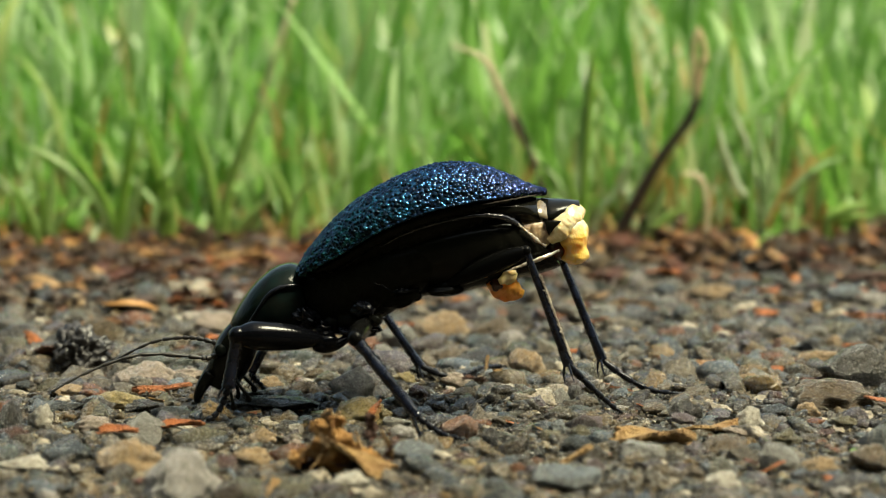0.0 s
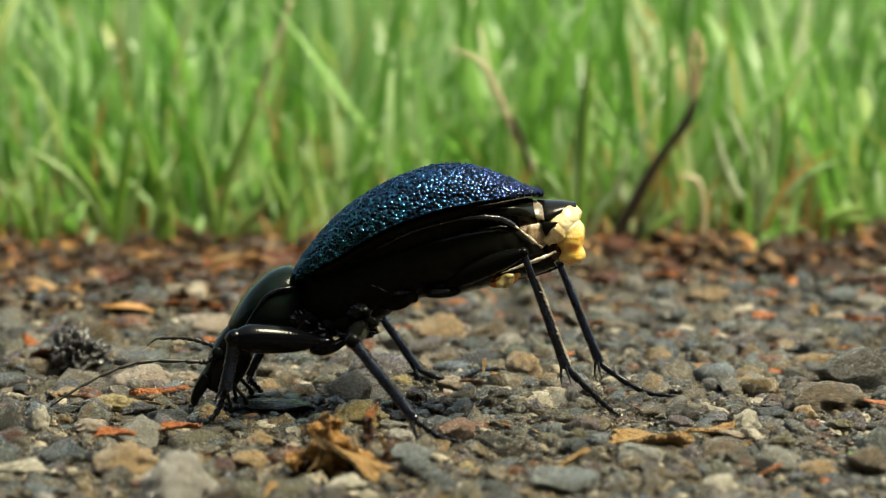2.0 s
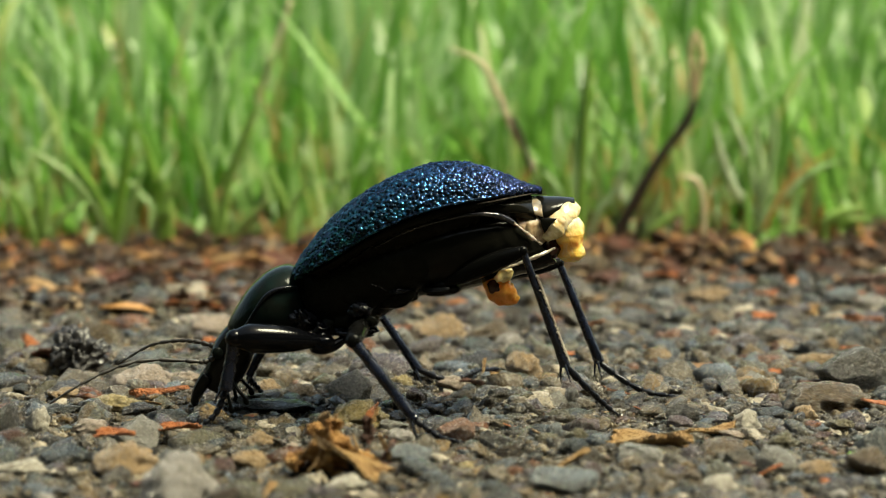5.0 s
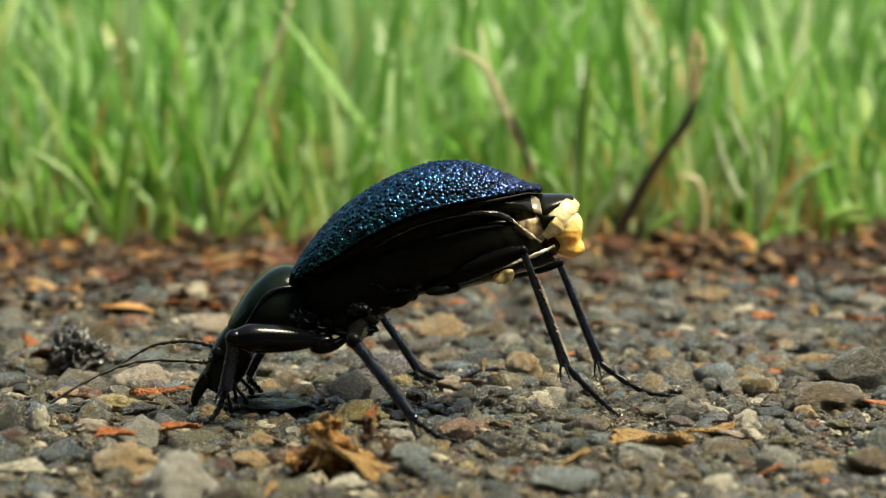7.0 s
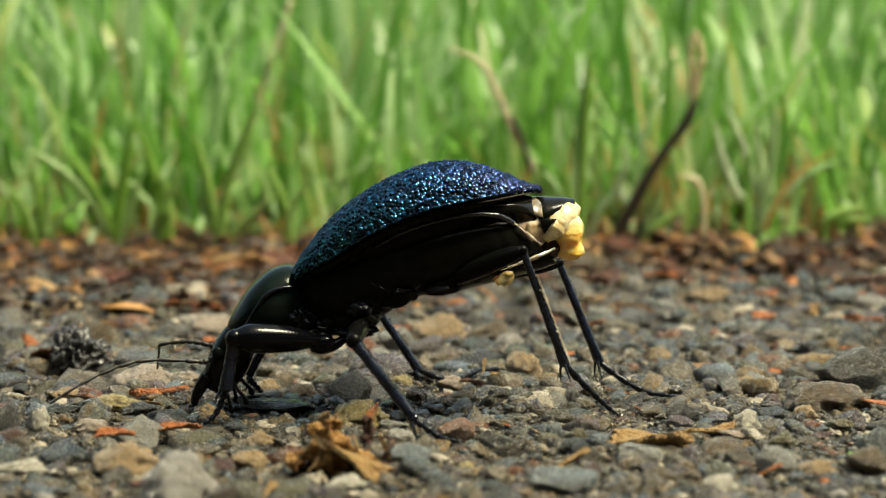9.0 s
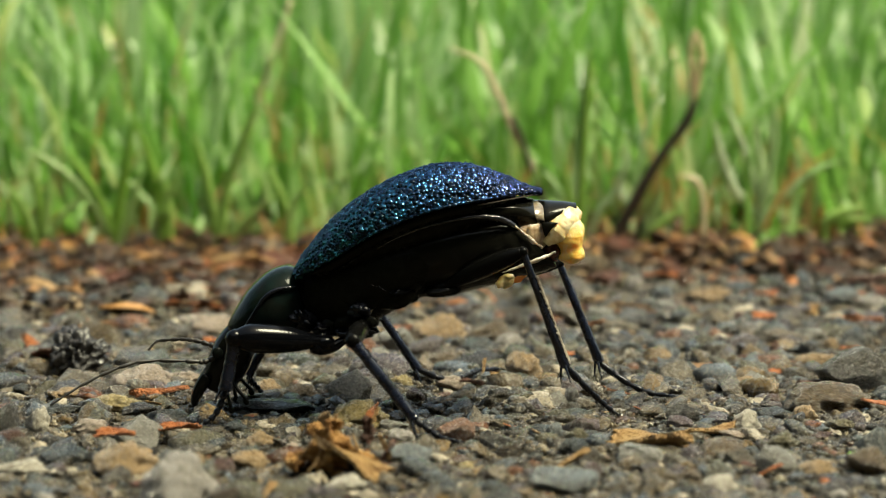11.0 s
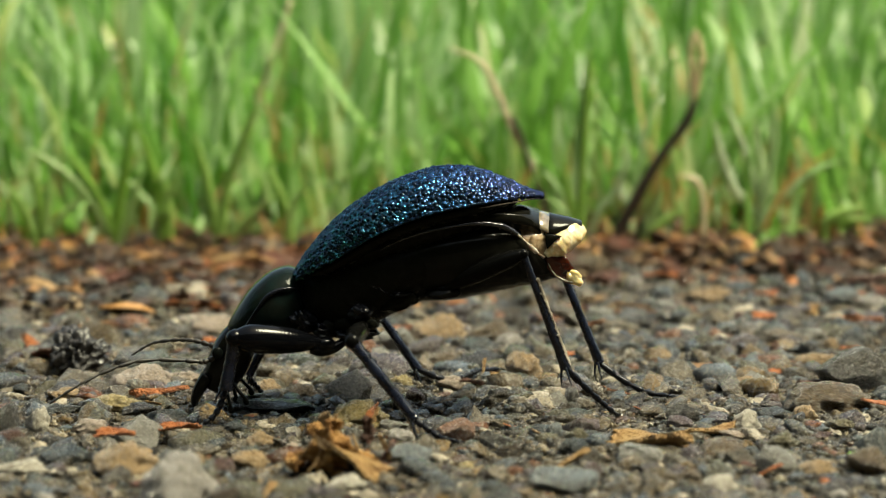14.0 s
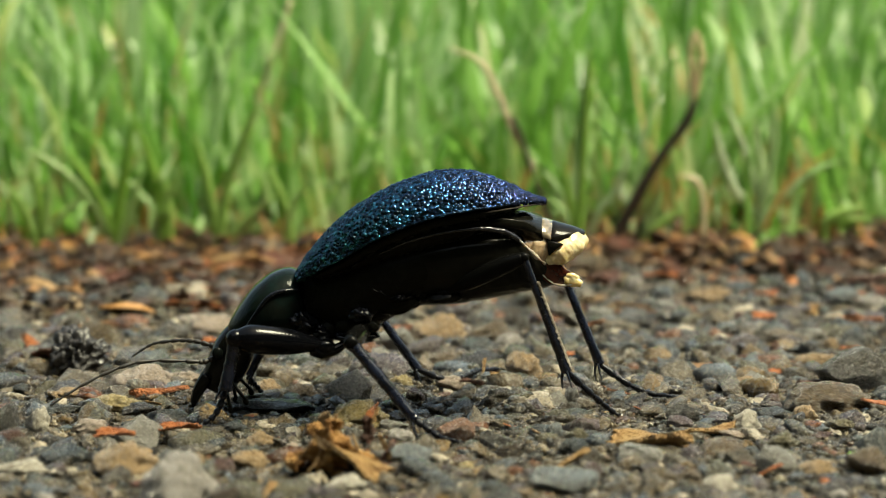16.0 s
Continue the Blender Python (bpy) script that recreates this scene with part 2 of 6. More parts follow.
def skin(bm, rings, caps=True, closed=True):
    """Faces between rings of equal length."""
    vs = [[bm.verts.new(p) for p in r] for r in rings]
    n = len(vs[0])
    for a, b in zip(vs, vs[1:]):
        for i in range(n if closed else n - 1):
            j = (i + 1) % n
            bm.faces.new((a[i], a[j], b[j], b[i]))
    if caps and closed:
        bm.faces.new(vs[0][::-1])
        bm.faces.new(vs[-1])
    return vs


def tube(bm, pts, radii, n=24, seg=10, squash=1.0, bumps=0.0, seed=0):
    """A round limb through pts with radii at the same points."""
    path = spline([(*p, r) for p, r in zip(pts, radii)], n)
    rng = random.Random(seed)
    side = Vector((0, 1, 0))
    rings = []
    for i, q in enumerate(path):
        d = Vector(path[min(i + 1, n - 1)][:3]) - Vector(path[max(i - 1, 0)][:3])
        d.normalize()
        up = d.cross(side)
        if up.length < 0.2:
            up = d.cross(Vector((1, 0, 0)))
        up.normalize()
        right = up.cross(d)
        r = max(q[3], 0.01)
        rings.append([Vector(q[:3]) + (up * math.cos(a) + right * math.sin(a) * squash) * r * (1 + bumps * (rng.random() - 0.5))
                      for a in np.linspace(0, 2 * math.pi, seg, endpoint=False)])
    skin(bm, rings)


def blob(bm, centre, size, rough=0.15, freq=1.0, sub=3, seed=0, turn=(0, 0, 0)):
    """A lumpy ellipsoid."""
    r = bmesh.ops.create_icosphere(bm, subdivisions=sub, radius=1.0)
    e = Euler([radians(a) for a in turn]).to_matrix()
    off = Vector((seed * 3.1, seed * 1.7, seed * 0.9))
    for v in r["verts"]:
        k = 1 + rough * noise.noise(v.co * freq + off) + rough * 0.5 * noise.noise(v.co * freq * 2.7 + off)
        v.co = Vector(centre) + e @ Vector([a * b * k for a, b in zip(v.co, size)])


# ---------------- ground ----------------


def ground_z(x, y):
    """Height of the soil, in millimetres."""
    v = Vector((x, y, 0))
    z = 0.55 * noise.noise(v / 9) + 0.35 * noise.noise(v / 3.7 + Vector((7, 3, 1))) + 0.3 * noise.noise(v / 1.5) + 0.2 * noise.noise(v / 0.7 + Vector((3, 8, 2)))
    far = max(0.0, min(1.0, (y - 95) / 40))
    return z - 0.25 + far * (1.2 + 1.6 * noise.noise(v / 16 + Vector((1, 9, 4))))


def build_ground():
    def axis(lo, hi, step):
        core = list(np.arange(lo, hi + 0.1, step))
        left, right, d, a, b = [], [], step, core[0], core[-1]
        while d < 1500:
            d *= 1.06
            a -= d
            b += d
            left.append(a)
            right.append(b)
        return left[::-1] + core + right
    xs, ys = axis(-46, 46, 0.36), axis(-36, 72, 0.36)
    verts = [(x, y, ground_z(x, y) if abs(x) < 200 and -150 < y < 400 else 0.0) for y in ys for x in xs]
    w = len(xs)
    faces = [(j * w + i, j * w + i + 1, (j + 1) * w + i + 1, (j + 1) * w + i) for j in range(len(ys) - 1) for i in range(w - 1)]
    return tagged(raw("ground", verts, faces, M_DIRT), "damp grey-brown packed dirt path with grit", "ground", kind="structure")


build_ground()


def build_dark_belt():
    """An added, unseen dark belt that closes the place and keeps reflections dark."""
    a = Mat("dark_belt", 0.9)
    a.colour(a.ramp(a.noise(1.5, 6, 0.7), [(0.35, (0.008, 0.014, 0.006)), (0.7, (0.03, 0.045, 0.015))]))
    bm = bmesh.new()
    rings = []
    for k in np.linspace(math.pi * 0.95, math.pi * 2.05, 60):
        row = []
        for u in np.linspace(0, 1, 12):
            r = 3200 + 500 * noise.noise(Vector((k * 4, u * 5, 0))) + 500 * u
            row.append((r * math.cos(k), r * math.sin(k), u * (3900 + 700 * noise.noise(Vector((k * 6, 3, 0)))) - 50))
        rings.append(row + [(p[0] * 1.3, p[1] * 1.3, p[2]) for p in row[::-1]])
    skin(bm, rings)
    tagged(part("backdrop", bm, a.m), "unseen dark belt behind the camera, added to cut sky light", "woods", kind="structure")


build_dark_belt()

# ---------------- beetle ----------------
PIV = Vector((-17.74, 0.0, 5.42))    # turning point of the trunk, at the head
TILT = -18.2                         # tail held high


def trunk_pose(turn):
    return pose(PIV.x * 0.001, 0, PIV.z * 0.001, 0, TILT + turn, 0)


beetle = tagged(new("beetle"), "black ground beetle with pitted blue wing cases and torn raised tail", "beetle")

DORSAL = [(8.2, 2.75), (9.4, 3.75), (11.4, 5.0), (13.5, 5.95), (16.4, 6.65), (19.0, 6.85), (21.2, 6.55), (23.1, 5.75), (24.9, 4.4), (26.2, 3.2), (27.2, 2.6)]
MARGIN = [(8.2, 2.3), (11.8, 3.05), (14.1, 3.65), (16.4, 4.0), (19.0, 4.1), (21.5, 3.85), (23.9, 3.4), (26.2, 2.9), (27.2, 2.55)]
WIDTH = [(8.2, 2.7), (10.0, 3.9), (12.0, 4.8), (15.0, 5.5), (18.0, 5.8), (21.0, 5.6), (23.5, 4.6), (25.5, 2.9), (26.6, 1.5), (27.2, 0.35)]


def beads(u, v, rng):
    """Height of the sculpture on a wing case: broken wrinkles and uneven knobs between pits."""
    h = np.zeros_like(u)
    for row in range(-1, 36):
        for k in range(-1, 92):
            cu = k * 0.29 + (row % 2) * 0.145 + 0.12 * math.sin(row * 0.9) + rng.uniform(-0.12, 0.12)
            cv = row * 0.29 + 0.1 * math.sin(k * 0.7) + rng.uniform(-0.1, 0.1)
            amp = rng.uniform(0.3, 1.0)
            turn = rng.gauss(0.35, 0.5)
            wide, tall = rng.uniform(0.06, 0.09), rng.uniform(0.11, 0.24)
            near = (np.abs(u - cu) < 0.6) & (np.abs(v - cv) < 0.6)
            du, dv = u[near] - cu, v[near] - cv
            a, b = du * math.cos(turn) - dv * math.sin(turn), du * math.sin(turn) + dv * math.cos(turn)
            h[near] = np.maximum(h[near], amp * np.exp(-((a / wide) ** 2 + (b / tall) ** 2) ** 0.8))
    return h


def elytron(side, parent):
    nu, nv = (560, 200) if side < 0 else (240, 80)     # the far one only shows its crest
    s = np.linspace(8.2, 27.2, nu)
    top, low, wid = table(DORSAL, s), table(MARGIN, s), table(WIDTH, s)
    v = np.linspace(0, 1, nv)
    phi = v * math.pi / 2
    flange = np.clip((v - 0.93) / 0.07, 0, 1)
    y = wid[:, None] * (np.sin(phi) ** 0.92)[None, :] + 0.28 * flange[None, :] ** 2
    n = low[:, None] + (top - low)[:, None] * (np.cos(phi) ** 0.85)[None, :] + 0.12 * flange[None, :] ** 3
    x = np.repeat(s[:, None], nv, 1)
    co = np.stack([x, y, n], -1)
    du, dv = np.gradient(co, axis=0), np.gradient(co, axis=1)
    nor = np.cross(du, dv)
    nor /= np.linalg.norm(nor, axis=2, keepdims=True) + 1e-9
    nor *= np.sign(nor[:, :, 2:3] + 1e-6)
    arc = np.cumsum(np.linalg.norm(dv, axis=2), axis=1)
    h = beads(np.repeat(np.cumsum(np.linalg.norm(du[:, nv // 2], axis=1))[:, None], nv, 1), arc, random.Random(5))
    edge = np.clip((arc[:, -1:] - arc) / 0.5, 0, 1) ** 0.6 * np.clip(arc / 0.25, 0, 1)
    co = co + nor * (h * 0.25 * edge)[:, :, None]
    co[:, :, 1] *= side
    faces = [(i * nv + j, i * nv + j + 1, (i + 1) * nv + j + 1, (i + 1) * nv + j)[::side] for i in range(nu - 1) for j in range(nv - 1)]
    ob = raw("elytron", co.reshape(-1, 3), faces, M_SHELL, parent)
    ob["label"] = "dark blue pitted wing case"
    m = ob.modifiers.new("shell", "SOLIDIFY")
    m.thickness, m.offset = 0.00022, -1
    return ob


def ring(top, bot, half, n=28, power=0.8, lean=0.0):
    """A closed cross-section between a top and a bottom point (s, n)."""
    out = []
    for a in np.linspace(0, 2 * math.pi, n, endpoint=False):
        f = (1 - math.cos(a)) / 2
        sn = math.sin(a)
        out.append((top[0] + (bot[0] - top[0]) * f, half * math.copysign(abs(sn) ** power, sn), top[1] + (bot[1] - top[1]) * f))
    return out


def taper(rings, rows_top=1.1, cut=0.38):
    """Widest along the upper edge, leaning in below."""
    out = []
    for r in rings:
        top, low = r[0][2], r[len(r) // 2][2]
        out.append([(p[0], p[1] * (rows_top - cut * (top - p[2]) / (top - low)), p[2]) for p in r])
    return out


def sections(rows, n, seg=28, power=0.8):
    """Rows of (top s, top n, bottom s, bottom n, half width), smoothed into n rings."""
    return [ring(q[0:2], q[2:4], q[4], seg, power) for q in spline(rows, n)]


def build_trunk():
    bm = bmesh.new()
    skin(bm, sections([(8.4, 2.6, 7.6, -1.6, 2.4), (9.6, 3.2, 9.0, -2.6, 3.4), (11.5, 3.4, 11.0, -2.9, 4.2), (13.5, 3.6, 13.3, -2.5, 4.7),
                       (15.5, 3.65, 15.6, -1.9, 4.75), (18.5, 3.3, 18.8, -1.2, 4.3), (20.8, 2.6, 21.0, -0.3, 3.0)], 36))
    trunk = part("thorax", bm, M_DULL, beetle, "glossy black underside")
    trunk.matrix_basis = trunk_pose(0)
    for side in (-1, 1):     # plates of the breast and the hip sockets
        for name, at, size, seed, turn in (("hip", (10.6, 3.0, -1.9), (1.1, 1.0, 0.9), 2, 0), ("hip", (9.3, 2.6, -1.7), (0.9, 0.9, 0.8), 4, 0),
                                           ("hip", (14.6, 3.3, -1.2), (1.7, 1.0, 0.75), 6, 8), ("side_plate", (12.4, 3.9, -0.2), (1.5, 0.5, 1.2), 8, 20),
                                           ("coxa", (7.7, 2.7, -0.6), (1.2, 1.15, 0.7), 10, 42), ("coxa", (8.75, 3.3, -1.75), (0.65, 0.9, 0.6), 12, 55),
                                           ("coxa", (12.0, 4.6, -1.1), (0.85, 0.7, 0.6), 14, 25), ("breast_plate", (13.75, 4.1, 0.2), (1.0, 0.62, 0.16), 16, 42),
                                           ("breast_plate", (15.0, 4.1, -0.7), (0.8, 0.55, 0.2), 18, 14), ("trochanter", (12.6, 4.9, -2.1), (0.5, 0.5, 0.45), 20, 10),
                                           ("trochanter", (18.0, 3.4, -1.75), (1.35, 0.6, 0.42), 22, 16), ("breast_plate", (11.0, 3.2, -2.6), (1.6, 1.4, 0.6), 24, 15)):
            bm = bmesh.new()
            blob(bm, (at[0], side * at[1], at[2]), size, 0.4 if name in ("coxa", "breast_plate") else 0.15, 1.7, 4, seed, (0, turn, 0))
            part(name, bm, M_GLOSS if name in ("coxa", "breast_plate") else M_BLACK if name == "trochanter" else M_DULL, trunk)
    for side in (-1, 1):
        elytron(side, trunk)
        # folded side rim of the wing case
        bm = bmesh.new()
        s = np.linspace(9.0, 25.4, 60)
        wid, low = table(WIDTH, s), table(MARGIN, s)
        rings = []
        for a, w, l in zip(s, wid, low):
            k = 0.75 * min(1, (a - 8.6) / 2, (26.2 - a) / 4)
            rings.append([(a, side * (w + 0.1), l - 0.02), (a, side * (w - 0.1), l - 0.5 * k), (a, side * (w - 0.55), l - k),
                          (a, side * (w - 0.75), l - k + 0.1), (a, side * (w - 0.3), l - 0.4 * k), (a, side * (w - 0.1), l - 0.05)])
        skin(bm, rings)
        part("epipleuron", bm, M_DULL, trunk, "smooth black folded rim")
        bm = bmesh.new()
        s = np.linspace(22.5, 27.0, 10)
        tube(bm, [(a, side * (w + 0.2), l - 0.08) for a, w, l in zip(s, table(WIDTH, s), table(MARGIN, s))], [0.02, 0.03, 0.04, 0.04, 0.05, 0.05, 0.05, 0.05, 0.05, 0.04], 40, 6)
        part("elytron_edge", bm, M_EDGE, trunk, "thin tan edge of the wing case")
    bm = bmesh.new()         # dark back under the wing cases
    s = np.linspace(9.5, 25.4, 30)
    skin(bm, taper([ring((a, l + 0.3), (a, 1.6 + 0.35 * max(0, a - 22)), max(0.6, w - 0.6), 28, 0.55) for a, l, w in zip(s, table(MARGIN, s), table(WIDTH, s))], 1.0, 0.1))
    part("back", bm, M_DULL, trunk)
    # pronotum: a saddle with raised side rims
    bm = bmesh.new()
    rows = [(8.15, 2.75, 7.7, -1.5, 2.6), (7.9, 3.15, 7.4, -1.6, 2.9), (7.3, 3.42, 7.0, -1.6, 3.2), (6.2, 3.42, 5.9, -1.7, 3.7), (5.2, 3.1, 5.2, -1.75, 3.8), (4.2, 2.6, 4.6, -1.8, 3.65), (3.0, 1.68, 3.8, -1.9, 3.1),
            (2.1, 0.85, 3.2, -1.9, 2.4), (1.8, 0.4, 3.0, -1.6, 1.8)]
    skin(bm, sections(rows, 36, 36, 0.7))
    pron = part("pronotum", bm, M_PRON, trunk, "black pronotum with a faint green sheen")
    for side in (-1, 1):
        bm = bmesh.new()
        tube(bm, [(8.1, side * 2.7, 1.75), (7.5, side * 3.1, 2.0), (6.5, side * 3.45, 2.15), (5.6, side * 3.6, 1.9), (4.6, side * 3.6, 1.2), (3.6, side * 3.3, 0.4), (2.6, side * 2.7, -0.2)],
             [0.07, 0.12, 0.17, 0.18, 0.13, 0.11, 0.06], 40, 10)
        part("pronotum_rim", bm, M_GLOSS, trunk)
    # scutellum joint
    bm = bmesh.new()
    skin(bm, sections([(8.0, 2.7, 7.9, -1.0, 2.2), (8.4, 2.6, 8.3, -1.0, 2.2), (8.9, 2.7, 8.8, -1.0, 2.4)], 8))
    part("neck_joint", bm, M_BLACK, trunk)
    return trunk


trunk = build_trunk()


def build_head():
    bm = bmesh.new()
    skin(bm, sections([(3.3, 0.6, 3.4, -1.3, 1.3), (2.0, 0.55, 3.0, -2.2, 1.75), (0.9, -0.05, 2.4, -3.0, 1.85), (0.0, -0.9, 1.7, -3.6, 1.7), (-0.8, -2.0, 0.9, -4.1, 1.5), (-1.4, -3.0, 0.0, -4.5, 1.2)], 26, 24))
    head = part("head", bm, M_BLACK, beetle, "glossy black head bent to the ground")
    head.matrix_basis = trunk_pose(0)
    for side in (-1, 1):
        bm = bmesh.new()
        blob(bm, (0.7, side * 1.75, -1.1), (0.45, 0.35, 0.5), 0.03)
        part("eye", bm, M_PRON, head, "shiny black eye")
        bm = bmesh.new()
        tube(bm, [(-0.7, side * 1.0, -2.6), (-1.6, side * 1.15, -3.3), (-2.3, side * 0.8, -4.1), (-2.5, side * 0.15, -4.7)], [0.55, 0.45, 0.28, 0.06], 18, 10)
        part("mandible", bm, M_BLACK, head, "curved black jaw")
        for k, (dx, dn) in enumerate(((0.4, -0.2), (1.2, 0.0))):
            bm = bmesh.new()
            tube(bm, [(-0.2 + dx, side * 1.1, -3.2 + dn), (0.0 + dx, side * 1.9, -4.0 + dn), (-0.3 + dx * 1.6, side * 2.1, -5.0 + dn)], [0.16, 0.13, 0.15], 12, 8)
            blob(bm, (-0.35 + dx * 1.6, side * 2.1, -5.15 + dn), (0.24, 0.14, 0.3), 0.05, 1, 2)
            part("palp", bm, M_BLACK, head)
    return head


head = build_head()


def jointed(path, first, last, base):
    """A chain of eleven joints along a path, from joint first to joint last, moved so that base is the origin."""
    bm = bmesh.new()
    pts, radii = [], []
    for i in range(first, last):
        a, d = Vector(path[i]) - base, Vector(path[i + 1]) - Vector(path[i])
        r = 0.2 - 0.0115 * i
        for u, k in ((0.0, 0.6), (0.3, 0.9), (0.75, 1.15), (0.93, 0.85)):
            pts.append(a + d * u)
            radii.append(r * k)
    tube(bm, pts, radii, 10 * (last - first), 8)
    return bm


NEAR_PATH = spline([(0, 0, 0), (-0.7, -0.2, -0.35), (-1.6, -0.4, -0.3), (-4.9, -1.4, -0.3), (-7.2, -2.2, -1.0), (-9.6, -3.2, -2.3), (-11.4, -4.0, -3.6)], 12)
FAR_PATH = spline([(0, 0, 0), (-1.7, 0.5, 0.25), (-3.3, 1.0, 0.1), (-5.8, 1.8, -0.6), (-8.8, 2.6, -2.2)], 12)
ELBOW = 7                  # the far feeler bends at this joint
ANTENNA_ROOT = {side: Vector((0.3, side * 1.5, -1.35 if side < 0 else -1.0)) for side in (-1, 1)}
antennae = {-1: part("antenna", jointed(NEAR_PATH, 0, 11, Vector()), M_ANT, head, "thin dark jointed antenna"),
            1: part("antenna", jointed(FAR_PATH, 0, ELBOW, Vector()), M_ANT, head, "thin dark jointed antenna")}
antenna_tip = part("antenna_tip", jointed(FAR_PATH, ELBOW, 11, Vector(FAR_PATH[ELBOW])), M_ANT, head, "thin outer half of an antenna")


def antenna_pose(side, lift, swing):
    """Lift and swing in degrees, in the head's space."""
    r = ANTENNA_ROOT[side] * 0.001
    return pose(r.x, r.y, r.z, 0, -TILT + lift, swing)


def tip_pose(lift, swing, droop, aside):
    """The outer half of the far feeler, bent down and aside at its elbow."""
    e = FAR_PATH[ELBOW] * 0.001
    return antenna_pose(1, lift, swing) @ pose(e[0], e[1], e[2], 0, -droop, aside)


for side in (-1, 1):
    antennae[side].matrix_basis = antenna_pose(side, 0, 0)
antenna_tip.matrix_basis = tip_pose(0, 0, 0, 0)


# ---- legs: hip, knee, ankle and toes, in world millimetres ----
LEGS = {
    "front_near": dict(hip=(-8.6, -4.6, 5.85), knee=(-14.95, -7.0, 6.5), ankle=(-15.65, -7.0, 2.75), toes=[(-16.0, -7.0, 1.7), (-16.5, -7.1, 0.8), (-17.2, -7.3, 0.4)],
                       femur=(0.5, 0.95, 1.08, 0.62), tibia=(0.56, 0.46, 0.5), body=0.15),
    "front_far": dict(hip=(-9.0, 3.5, 6.0), knee=(-13.6, 4.6, 4.5), ankle=(-15.1, 4.2, 1.95), toes=[(-14.8, 4.2, 1.5), (-14.4, 4.1, 1.1), (-14.0, 4.0, 0.6)],
                      femur=(0.45, 0.9, 0.95, 0.5), tibia=(0.42, 0.36, 0.42), body=0.15),
    "middle_near": dict(hip=(-5.9, -5.0, 7.1), knee=(-6.3, -11.0, 6.9), ankle=(-1.95, -12.2, 1.55), toes=[(-1.0, -12.4, 0.9), (-0.1, -12.7, 0.35), (0.9, -13.0, 0.2)],
                        femur=(0.5, 0.68, 0.66, 0.52), tibia=(0.50, 0.40, 0.40), body=0.4),
    "middle_far": dict(hip=(-5.4, 4.6, 8.4), knee=(-5.2, 9.0, 6.3), ankle=(-2.0, 9.2, 1.6), toes=[(-0.3, 10.0, 0.75), (1.0, 10.8, 0.45), (2.6, 12.6, 0.9), (4.6, 15.5, 0.6)],
                       femur=(0.5, 0.68, 0.62, 0.45), tibia=(0.38, 0.33, 0.38), body=0.4),
    "hind_near": dict(hip=(-0.2, -3.2, 9.7), knee=(5.78, -5.2, 12.5), ankle=(9.0, -4.0, 3.95), toes=[(10.3, -3.2, 2.5), (11.3, -2.6, 1.5), (12.0, -2.2, 0.8), (12.6, -1.9, 0.3)],
                      femur=(0.45, 0.7, 0.66, 0.36), tibia=(0.34, 0.34, 0.42), body=0.85),
    "hind_far": dict(hip=(1.0, 3.9, 9.2), knee=(9.0, 5.5, 10.5), ankle=(12.15, 5.0, 2.8), toes=[(13.6, 4.7, 1.7), (15.0, 4.4, 0.9), (16.2, 4.2, 0.5), (17.4, 3.9, 0.4)],
                     femur=(0.45, 0.7, 0.66, 0.36), tibia=(0.34, 0.33, 0.40), body=0.85),
}


for g in LEGS.values():       # toes rest on the soil
    g["toes"] = [p if i < len(g["toes"]) - 2 else (p[0], p[1], max(p[2], ground_z(p[0], p[1]) + 0.3)) for i, p in enumerate(g["toes"])]


def aim(a, b, pole):
    """A frame at a whose x runs to b, with pole as a hint for z."""
    a, b = Vector(a), Vector(b)
    x = (b - a).normalized()
    y = Vector(pole).cross(x).normalized()
    z = x.cross(y)
    m = Matrix((x, y, z)).transposed().to_4x4()
    m.translation = a * 0.001
    return m


